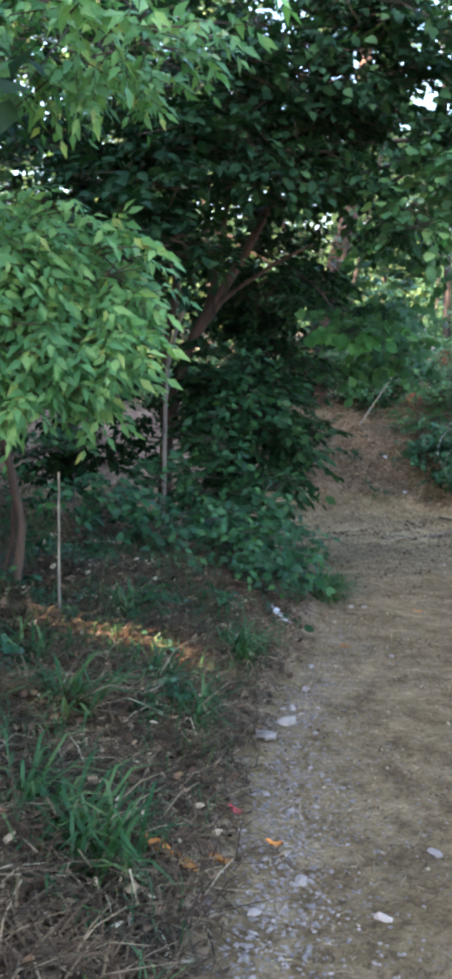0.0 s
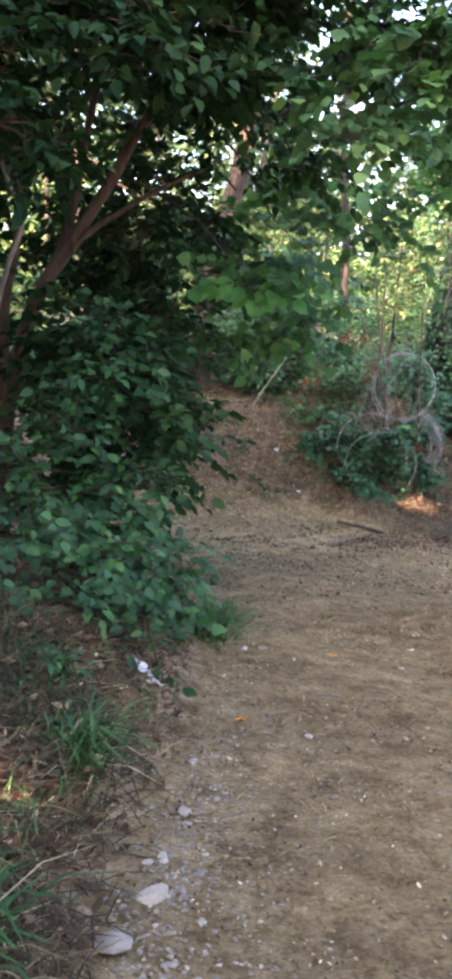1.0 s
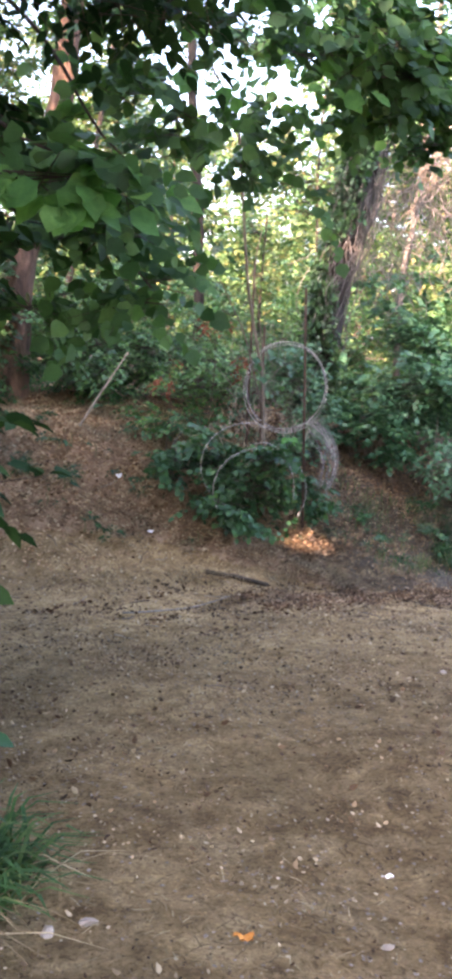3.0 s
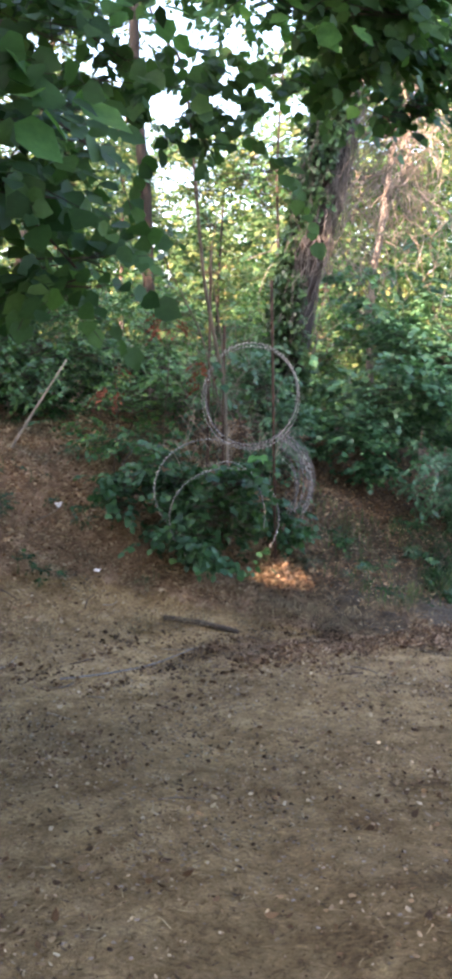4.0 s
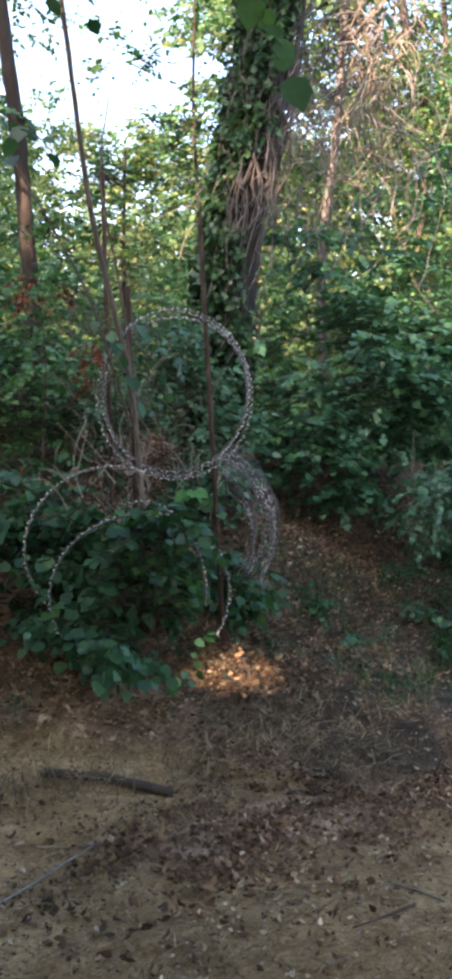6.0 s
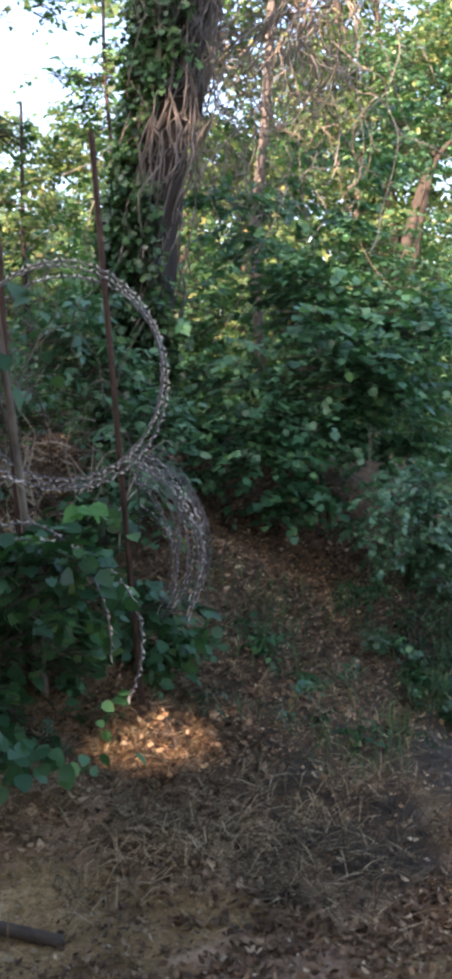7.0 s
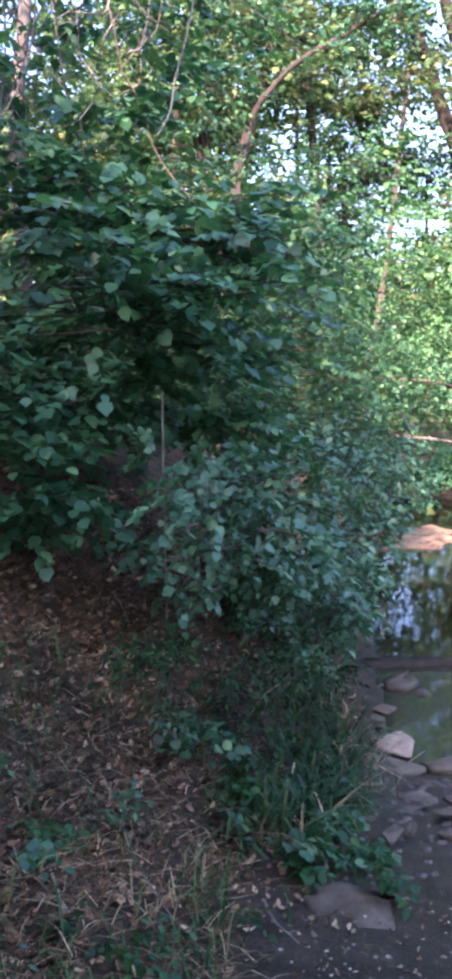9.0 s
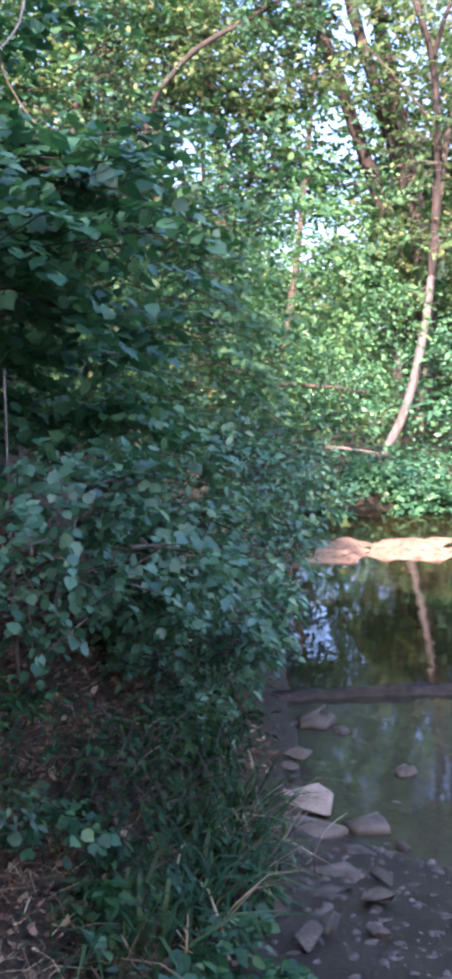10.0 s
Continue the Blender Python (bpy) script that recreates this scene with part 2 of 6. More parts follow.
def ground_mat():
    m, nt, b, out = nodes_of("soil")
    co = coords(nt)
    fine, mid, big = noise_tex(nt, 55, 6, 0.7, co), noise_tex(nt, 7, 6, 0.65, co), noise_tex(nt, 0.9, 4, 0.6, co)
    def attr(name):
        a = nt.nodes.new("ShaderNodeAttribute")
        a.attribute_name = name
        return a.outputs["Fac"]
    dirt = ramp(nt, mid, [(0.28, (0.160, 0.112, 0.056)), (0.5, (0.285, 0.212, 0.112)), (0.75, (0.42, 0.335, 0.200))])
    dirt = mix_col(nt, 0.5, dirt, ramp(nt, big, [(0.35, (0.58, 0.54, 0.46)), (0.65, (1.25, 1.22, 1.2))]), 'MULTIPLY')
    patch = noise_tex(nt, 2.9, 5, 0.7, co, 0.5)
    dirt = mix_col(nt, 0.5, dirt, ramp(nt, patch, [(0.36, (0.52, 0.46, 0.38)), (0.52, (1.0, 1.0, 1.0)), (0.68, (1.28, 1.26, 1.24))]), 'MULTIPLY')
    dirt = mix_col(nt, 0.55, dirt, ramp(nt, fine, [(0.35, (0.5, 0.49, 0.48)), (0.7, (1.45, 1.42, 1.4))]), 'MULTIPLY')
    crumbs = noise_tex(nt, 17, 6, 0.8, co, 2.0)
    dirt = mix_col(nt, 0.8, dirt, ramp(nt, crumbs, [(0.40, (0.40, 0.36, 0.32)), (0.48, (0.96, 0.96, 0.96)), (0.56, (1.0, 1.0, 1.0)), (0.64, (1.5, 1.46, 1.42))]), 'MULTIPLY')
    mp = nt.nodes.new("ShaderNodeMapping")
    mp.inputs["Rotation"].default_value = (0, 0, 0.9)
    mp.inputs["Scale"].default_value = (0.8, 1.7, 1)
    nt.links.new(co, mp.inputs["Vector"])
    streak = noise_tex(nt, 2.2, 7, 0.7, mp.outputs[0], 0.8)
    dirt = mix_col(nt, 0.32, dirt, ramp(nt, streak, [(0.36, (0.6, 0.55, 0.48)), (0.6, (1.25, 1.25, 1.25))]), 'MULTIPLY')
    dirt = mix_col(nt, attr("bend_light"), dirt, mix_col(nt, 1.0, dirt, (1.5, 1.46, 1.40), 'MULTIPLY'))
    litter = ramp(nt, mid, [(0.3, (0.11, 0.072, 0.047)), (0.5, (0.34, 0.228, 0.148)), (0.72, (0.55, 0.395, 0.27))])
    litter = mix_col(nt, 0.6, litter, ramp(nt, fine, [(0.35, (0.5, 0.5, 0.5)), (0.7, (1.4, 1.4, 1.4))]), 'MULTIPLY')
    # wet mud at the ford; the same dark colour also paints shade on the banks
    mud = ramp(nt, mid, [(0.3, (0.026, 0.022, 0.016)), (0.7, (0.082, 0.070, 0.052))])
    sand = ramp(nt, fine, [(0.3, (0.060, 0.040, 0.020)), (0.7, (0.175, 0.122, 0.066))])
    def soft(a):
        add = nt.nodes.new("ShaderNodeMath"); add.operation = 'MULTIPLY_ADD'
        nt.links.new(mid, add.inputs[0]); add.inputs[1].default_value = 0.9
        nt.links.new(attr(a), add.inputs[2])
        return ramp(nt, add.outputs[0], [(0.80, (0, 0, 0)), (1.05, (1, 1, 1))])
    col = mix_col(nt, soft("litter"), dirt, litter)
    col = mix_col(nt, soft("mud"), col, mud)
    col = mix_col(nt, soft("sand"), col, sand)
    nt.links.new(col, b.inputs["Base Color"])
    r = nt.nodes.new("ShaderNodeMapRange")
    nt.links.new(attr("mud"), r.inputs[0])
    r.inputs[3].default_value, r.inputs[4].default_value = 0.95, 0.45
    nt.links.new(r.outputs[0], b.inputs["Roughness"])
    b.inputs["Specular IOR Level"].default_value = 0.2
    h = nt.nodes.new("ShaderNodeMath"); h.operation = 'ADD'
    nt.links.new(fine, h.inputs[0]); nt.links.new(mid, h.inputs[1])
    bump(nt, b, h.outputs[0], 0.8, 0.045)
    return m


def water_mat():
    m, nt, b, out = nodes_of("stream_water")
    silt = nt.nodes.new("ShaderNodeAttribute")
    silt.attribute_name = "silt"
    nt.links.new(mix_col(nt, silt.outputs["Fac"], (0.085, 0.075, 0.038), (0.17, 0.18, 0.125)), b.inputs["Base Color"])
    clear = nt.nodes.new("ShaderNodeMapRange")
    clear.inputs[3].default_value, clear.inputs[4].default_value = 0.92, 0.80
    nt.links.new(silt.outputs["Fac"], clear.inputs[0])
    nt.links.new(clear.outputs[0], b.inputs["Transmission Weight"])
    b.inputs["Roughness"].default_value, b.inputs["IOR"].default_value = 0.03, 1.33
    n = noise_tex(nt, 3.0, 3, 0.5, coords(nt))
    bump(nt, b, n, 0.06, 0.05)
    return m


SOIL, WATER = ground_mat(), water_mat()

# ------------------------------------------------------------------ builders
def mesh_of(name, V, F, mat):
    """One mesh from arrays of corners and of equal-sided faces."""
    V, F = np.asarray(V, np.float32), np.asarray(F, np.int32)
    me = bpy.data.meshes.new(name)
    k = F.shape[1]
    me.vertices.add(len(V)); me.vertices.foreach_set("co", V.ravel())
    me.loops.add(F.size); me.loops.foreach_set("vertex_index", F.ravel())
    me.polygons.add(len(F))
    me.polygons.foreach_set("loop_start", np.arange(0, F.size, k, dtype=np.int32))
    me.materials.append(mat)
    me.update(calc_edges=True)
    return me


def thing(name, at, label, category, group="", kind=""):
    ob = new(name)
    ob.empty_display_size = 0.1
    ob.location = at
    return tagged(ob, label, category, group, kind)


def part(name, V, F, mat, parent, label="", smooth=False):
    at = np.array(parent.location if parent.type == 'EMPTY' else (0, 0, 0))
    me = mesh_of(name, np.asarray(V) - at, F, mat)
    if smooth:
        me.shade_smooth()
    ob = new(name, me)
    ob.parent = parent
    if label:
        ob["label"] = label
    return ob


def solo(name, V, F, mat, label, category, group="", kind="", smooth=False):
    me = mesh_of(name, V, F, mat)
    if smooth:
        me.shade_smooth()
    return tagged(new(name, me), label, category, group, kind)


def joined(pieces):
    Vs, Fs, n = [], [], 0
    for V, F in pieces:
        Vs.append(V); Fs.append(np.asarray(F) + n); n += len(V)
    return np.concatenate(Vs), np.concatenate(Fs)


def unit(a):
    return a / np.maximum(np.linalg.norm(a, axis=-1, keepdims=True), 1e-9)


def smooth_line(points, step):
    """Catmull-Rom through the points, about step metres apart."""
    p = np.array(points, float)
    q = np.vstack([2 * p[0] - p[1], p, 2 * p[-1] - p[-2]])
    out = []
    for i in range(1, len(q) - 2):
        n = max(2, int(np.linalg.norm(q[i + 1] - q[i]) / step))
        for u in np.arange(n) / n:
            out.append(0.5 * (2 * q[i] + (q[i + 1] - q[i - 1]) * u + (2 * q[i - 1] - 5 * q[i] + 4 * q[i + 1] - q[i + 2]) * u * u
                              + (3 * q[i] - q[i - 1] - 3 * q[i + 1] + q[i + 2]) * u ** 3))
    return np.array(out + [p[-1]])


def tube(points, r0, r1, sides=8, step=0.15, rough=0.0, seed=0):
    """A tapered, uneven round limb along points."""
    rng = np.random.default_rng(seed)
    L = smooth_line(points, step)
    n = len(L)
    d = unit(np.gradient(L, axis=0))
    ref = np.array([0.31, 0.2, 0.93]) if abs(d[:, 2]).mean() < 0.8 else np.array([1.0, 0.1, 0.0])
    a = unit(np.cross(d, ref)); b = np.cross(d, a)
    ang = np.arange(sides) * 2 * np.pi / sides
    r = np.linspace(r0, r1, n)[:, None] * (1 + rough * rng.standard_normal((n, sides)) * 0.5 + rough * np.sin(ang * 3 + np.arange(n)[:, None] * 0.7) * 0.5)
    V = L[:, None] + r[..., None] * (np.cos(ang)[None, :, None] * a[:, None] + np.sin(ang)[None, :, None] * b[:, None])
    V = np.vstack([V.reshape(-1, 3), L[-1:] + d[-1] * r1])
    F = []
    for i in range(n - 1):
        for j in range(sides):
            k = (j + 1) % sides
            F.append((i * sides + j, i * sides + k, (i + 1) * sides + k, (i + 1) * sides + j))
    top, tip = (n - 1) * sides, n * sides
    for j in range(0, sides, 2):
        F.append((top + j, top + (j + 1) % sides, top + (j + 2) % sides, tip))
    return V, np.array(F)


LEAF_SHAPES = {
    "oval": (np.array([(0, 0, 0), (-.27, .28, .06), (.27, .28, .06), (-.25, .62, .04), (.25, .62, .04), (0, .5, -.02), (0, 1, -.13)]),
             np.array([(0, 5, 1), (1, 5, 3), (3, 5, 6), (6, 5, 4), (4, 5, 2), (2, 5, 0)])),
    "round": (np.array([(0, 0, 0), (-.40, .18, .05), (.40, .18, .05), (-.42, .58, .03), (.42, .58, .03), (0, .45, -.03), (0, 1, -.12)]),
              np.array([(0, 5, 1), (1, 5, 3), (3, 5, 6), (6, 5, 4), (4, 5, 2), (2, 5, 0)])),
    "lance": (np.array([(0, 0, 0), (-.2, .38, .05), (.2, .38, .05), (0, .4, -.02), (0, 1, -.15)]),
              np.array([(0, 3, 1), (1, 3, 4), (4, 3, 2), (2, 3, 0)])),
    "far": (np.array([(0, 0, 0), (-.33, .45, .04), (.33, .45, .04), (0, 1, -.1)]), np.array([(0, 2, 1), (1, 2, 3)])),
    "star": (np.array([(0, 0, 0), (-.5, .12, .03), (-.2, .35, .0), (-.45, .68, .03), (0, .5, -.03), (0, 1, -.1), (.45, .68, .03), (.2, .35, 0), (.5, .12, .03)]),
             np.array([(0, 4, 2), (0, 2, 1), (2, 4, 3), (3, 4, 5), (4, 6, 5), (4, 7, 6), (0, 7, 4), (0, 8, 7)])),
}

# gaps in the leaves through which the sun reaches the ground
FLECKS = [((-0.40, 4.95, 1.33), 0.19, 60), ((-0.22, 5.0, 1.25), 0.19, 60), ((3.98, 14.10, 0.40), 0.17, 60), ((4.14, 14.06, 0.36), 0.18, 60), ((4.32, 14.00, 0.30), 0.15, 60), ((4.58, 14.28, 0.34), 0.10, 60),
          ((1.3, 16.6, 2.3), 0.22, 60), ((1.75, 16.5, 4.0), 0.15, 60), ((1.95, 16.5, 5.1), 0.18, 60), ((2.2, 15.2, 1.4), 0.10, 60), ((2.7, 14.9, 1.5), 0.06, 60),
          ((13.5, 18.7, -0.4), 0.40, 60), ((14.2, 19.3, -0.4), 0.5, 60), ((18.3, 23.1, 1.4), 0.5, 60)]


def shaded(P):
    """False for the places that lie in one of the gaps."""
    keep = np.ones(len(P), bool)
    s = np.array(SUN_TO)
    for at, r, reach in FLECKS:
        w = P - np.array(at)
        along = w @ s
        off = np.linalg.norm(w - along[:, None] * s, axis=1)
        near = np.where(along < 2.0, 1.2, 1.0)      # plants beside the spot stay out of the beam
        keep &= ~((off < r * near) & (along > 0.3) & (along < reach))
    return keep


def leaf_geo(P, axis, nrm, size, shape):
    keep = shaded(P)
    P, axis, nrm, size = P[keep], axis[keep], nrm[keep], size[keep]
    T, F = LEAF_SHAPES[shape]
    axis = unit(axis)
    side = unit(np.cross(axis, nrm))
    nrm = np.cross(side, axis)
    V = P[:, None] + size[:, None, None] * (T[None, :, :1] * side[:, None] + T[None, :, 1:2] * axis[:, None] + T[None, :, 2:] * nrm[:, None])
    faces = F[None] + (np.arange(len(P)) * len(T))[:, None, None]
    return V.reshape(-1, 3), faces.reshape(-1, F.shape[1])


def spray_leaves(rng, O, D, length, per, size, shape, droop=0.25, tilt=0.45, wild=0.35, face=(0, 0, 1)):
    """Leaves set left and right along many short twigs: origins O, directions D."""
    n = len(O)
    f = (np.arange(per) + 0.7) / per
    ln = length * rng.uniform(0.6, 1.3, n)
    P = O[:, None] + D[:, None] * (ln[:, None] * f)[..., None]
    P[..., 2] -= droop * ln[:, None] * f ** 2
    side = unit(np.cross(D, np.array([0.0, 0.0, 1.0]) + 0.001))
    sg = np.where(np.arange(per) % 2 == 0, 1.0, -1.0)
    axis = D[:, None] * 0.6 + side[:, None] * sg[None, :, None] * 0.8 + rng.normal(0, wild, (n, per, 3))
    axis[:, -1] = D
    axis[..., 2] -= droop * 1.2
    up = np.array(face, float) + rng.normal(0, tilt, (n, 1, 3)) + rng.normal(0, tilt * 0.6, (n, per, 3))
    sz = size * rng.uniform(0.6, 1.2, n * per)
    return leaf_geo(P.reshape(-1, 3), axis.reshape(-1, 3), up.reshape(-1, 3), sz, shape)


def in_blob(rng, c, r, n, hollow=0.45, gap=0.0, scale=1.6):
    """n places in a lumpy ellipsoid, gathered in clumps near its skin, with holes."""
    k = max(3, n // 9)
    d = unit(rng.normal(size=(k, 3)))
    rad = rng.uniform(hollow ** 3, 1, k) ** (1 / 3)
    lump = 1 + 0.18 * np.sin(d[:, 0] * 5.1 + c[0] * 7) * np.sin(d[:, 1] * 4.3 + c[1] * 3) + 0.15 * np.sin(d[:, 2] * 6.7 + c[0] * 2)
    heart = np.array(c) + d * np.array(r) * (rad * lump)[:, None]
    own = rng.integers(0, k, n)
    P = heart[own] + rng.normal(0, 0.15, (n, 3)) * np.array(r) * np.array([1.1, 1.1, 0.7])
    d = unit(d[own] + rng.normal(0, 0.45, (n, 3)))
    if gap > 0:
        v = np.array([noise.noise(Vector(p * scale)) for p in P])
        k = v > np.quantile(v, gap)
        P, d = P[k], d[k]
    return P, d


def foliage(seed, blobs, length, per, size, shape, droop=0.25, tilt=0.45, hollow=0.45, gap=0.25, flat=0.35, out=0.7, face=(0, 0, 1)):
    """Leaves of a crown made of blobs (centre, radii, twigs). Returns the leaves, and the twig ends."""
    rng = np.random.default_rng(seed)
    Vs, twigs = [], []
    for c, r, n in blobs:
        O, d = in_blob(rng, c, r, n, hollow, gap)
        D = d * out + rng.normal(0, 0.5, d.shape)
        D[:, 2] = D[:, 2] * flat
        D = unit(D)
        Vs.append(spray_leaves(rng, O, D, length, per, size, shape, droop, tilt, 0.35, face))
        twigs.append((O, D))
    return joined(Vs), twigs


def twig_geo(twigs, length, radius, share=1.0, back=0.5):
    """Thin three-sided stems for the sprays."""
    O = np.concatenate([o for o, d in twigs]); D = np.concatenate([d for o, d in twigs])
    k = int(len(O) * share)
    O, D = O[:k], D[:k]
    ok = shaded(O)
    O, D = O[ok], D[ok]
    k = len(O)
    A, B = O - D * length * back, O + D * length * 0.9
    A[:, 2] -= length * back * 0.4
    B[:, 2] -= 0.22 * length
    s = unit(np.cross(D, [0.0, 0.02, 1.0])); u = np.cross(s, D)
    V = np.stack([A + s * radius, A - s * radius * 0.5 + u * radius, A - s * radius * 0.5 - u * radius,
                  B + s * radius * 0.3, B - s * radius * 0.2 + u * radius * 0.3, B - s * radius * 0.2 - u * radius * 0.3], 1)
    F = np.array([(0, 1, 4, 3), (1, 2, 5, 4), (2, 0, 3, 5)])[None] + (np.arange(k) * 6)[:, None, None]
    return V.reshape(-1, 3), F.reshape(-1, 4)


# ------------------------------------------------------------------ ground
WATER_Z = -0.45
TOE_X = (-6, 2, 3.5, 4.7, 5.3, 6.0, 7.0, 7.6, 8.7, 12.0, 15.5, 20.0, 40.0)
TOE_Y = (12.8, 13.2, 13.25, 13.55, 13.95, 14.35, 15.0, 15.55, 16.75, 20.2, 23.6, 29.0, 52.0)
EDGE_Y = (-3, 2.6, 5.0, 5.6, 6.5, 7.0, 7.8, 8.4, 9.0, 10.0, 11.0)
EDGE_X = (-0.1, 0.0, 0.22, 0.40, 0.62, 0.73, 0.84, 0.84, 0.62, 0.0, -2.5)


def wave(x, y, k, s=0.0):
    return (np.sin(x * k + s) * np.sin(y * k * 1.13 + 1.7 * s) + 0.5 * np.sin(x * k * 2.3 + y * k * 1.1 + s * 3) + 0.5 * np.sin(y * k * 2.1 - x * k * 1.7 + s)) / 2


def step01(a, lo, hi):
    t = np.clip((a - lo) / (hi - lo), 0, 1)
    return t * t * (3 - 2 * t)


def lie(x, y):
    """Height of the ground and what covers it: track, bank, verge, stream bed."""
    x, y = np.asarray(x, float), np.asarray(y, float)
    d = 0.72 * x + 0.695 * y
    slope = 1.45 - 0.1 * np.clip(y, -25, 16)
    fall = np.interp(d, (6, 12.0, 13.5, 15.4, 16.2, 17.3, 17.8, 18.0, 18.25, 19.6, 21.1, 22.0, 22.75, 23.3, 24.4, 25.3, 26.0, 29.4, 31.5, 60),
                     (1.6, 0.16, -0.02, -0.38, -0.52, -0.58, -0.58, -0.50, -0.70, -0.85, -0.62, -0.44, -0.41, -0.50, -0.7, -0.52, -0.22, 0.1, 1.2, 2.2))
    z = np.minimum(slope, fall)
    toe = np.interp(x, TOE_X, TOE_Y)
    grad = np.where(x > 4.2, 0.76, 0.98)
    u = (y - toe) * grad
    rise = np.interp(u, (-0.6, 0.0, 0.3, 0.75, 1.2, 1.75, 2.4, 4.0, 12), (0, 0.06, 0.16, 0.40, 0.78, 1.22, 1.48, 1.65, 1.9))
    wet = step01(x, 6.4, 7.6)
    floor_ = np.where(u > 0, np.minimum(slope, np.interp(x, (5.5, 7.0, 8.0), (0.25, -0.1, -0.5))), 0)
    z = np.where(u > -0.6, np.where(u > 0, np.maximum(z * (1 - step01(u, 0, 1)) + floor_ * step01(u, 0, 1), -0.5), z) + rise, z)
    w = np.interp(y, EDGE_Y, EDGE_X) - x
    fade = 1 - step01(y, 8.8, 10.6)
    z = z + fade * np.interp(w, (-0.25, 0.0, 0.3, 0.7, 1.4, 3.0, 8), (0, 0.03, 0.20, 0.42, 0.62, 0.85, 1.3))
    right = x - np.interp(y, (-3, 6, 10, 12, 14), (2.6, 3.6, 5.2, 7.5, 11))
    z = z + np.interp(right, (0, 1, 4), (0, 0.35, 0.9)) * (1 - step01(d, 14, 17))
    cover = u + 0.75 * np.exp(-((x - 4.5) / 0.75) ** 2) - np.interp(x, (1.7, 2.6, 3.2, 3.7, 4.2), (0.62, 0.48, 0.28, 0.15, 0.0)) - 0.06 * wave(x, y, 4.3, 0.8)
    bank = np.maximum(step01(cover, -0.1, 0.5), fade * step01(w, -0.22, 0.42))
    bank = np.maximum(bank, step01(right, 0.1, 0.6))
    bank = np.maximum(bank, step01(d, 25.3, 26.0))
    rough = 0.012 + 0.045 * bank
    near = 1 - step01(np.hypot(x - 4, y - 11), 14, 20)
    rough = rough * near
    z = z + rough * wave(x, y, 5.1) + rough * 0.6 * wave(x, y, 13.7, 1.0) + 0.03 * wave(x, y, 1.3, 2.0) * (1 - wet) * near
    z = z + 0.02 * np.sin(0.9 * (0.695 * x - 0.72 * y) + 0.6) * step01(d, 20, 21) * (1 - step01(d, 24, 25))
    z = z - 0.012 * step01(d, 20, 21) * (1 - step01(d, 24, 25)) * (1 - step01(0.695 * x - 0.72 * y, -5.6, -4.2))
    rut = 0.03 * np.exp(-((x - (0.35 + 0.13 * y) - 0.75) / 0.22) ** 2)
    z = z - rut * (1 - bank)
    mud = step01(d, 11.9, 14.4) * (1 - step01(d, 26.0, 27.0)) * (1 - bank * 0.7)
    # right-hand bank slope: its shade is put into the mask
    mud = np.maximum(mud, (0.5 + 0.35 * (1 - step01(u, 0.3, 1.0))) * step01(x, 3.8, 4.8) * bank * (1 - step01(x, 9, 11)))
    # verge darkened for the shade that lies on it
    mud = np.maximum(mud, 0.42 * fade * step01(w, 0.0, 0.4))
    # far bank and wood floor: tree shade painted as dark soil
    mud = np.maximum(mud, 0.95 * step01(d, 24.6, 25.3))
    sand = step01(d, 21.3, 21.9) * (1 - step01(d, 23.0, 23.4)) * (1 - bank)
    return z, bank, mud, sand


def gz(x, y):
    return float(lie(x, y)[0])


def spread(lo, hi, step, far, grow=1.35):
    out, s, a = [], step, hi
    while a < far:
        s *= grow; a += s; out.append(a)
    low, s, a = [], step, lo
    while a > -far:
        s *= grow; a -= s; low.append(a)
    return np.array(low[::-1] + list(np.arange(lo, hi + step / 2, step)) + out)


gx, gy = spread(-3.5, 12.0, 0.07, 1500), spread(1.5, 22.0, 0.07, 1500)
X, Y = np.meshgrid(gx, gy)
Z, BANK, MUD_SHADE, SAND = lie(X, Y)
nx = len(gx)
idx = np.arange(len(gy) - 1)[:, None] * nx + np.arange(nx - 1)[None]
ground_faces = np.stack([idx, idx + 1, idx + nx + 1, idx + nx], -1).reshape(-1, 4)
ground = solo("ground", np.stack([X, Y, Z], -1).reshape(-1, 3), ground_faces, SOIL,
              "dry brown dirt track between leaf-littered banks running down to a ford", "ground", kind="structure", smooth=True)
TRASH = 0.62 * np.exp(-((Y - 12.75 - 0.12 * (X - 4.2)) / 0.34) ** 2) * step01(X, 2.6, 3.6) * (1 - step01(X, 5.4, 6.4))
BEND_LIGHT = np.exp(-((X - 2.6) / 2.3) ** 2 - ((Y - 12.4) / 2.1) ** 2) * np.clip(0.85 + 0.5 * wave(X, Y, 2.1, 0.5), 0, 1)     # pale dirt on the bend, brightened for the open light falling there
for key, vals in (("litter", np.maximum(BANK, TRASH)), ("mud", MUD_SHADE), ("sand", SAND), ("bend_light", BEND_LIGHT)):
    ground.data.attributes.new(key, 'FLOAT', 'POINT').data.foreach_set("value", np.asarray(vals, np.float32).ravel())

wx, wy = np.meshgrid(np.linspace(5.5, 45, 160), np.linspace(6, 60, 200))
widx = (np.arange(199)[:, None] * 160 + np.arange(159)[None])
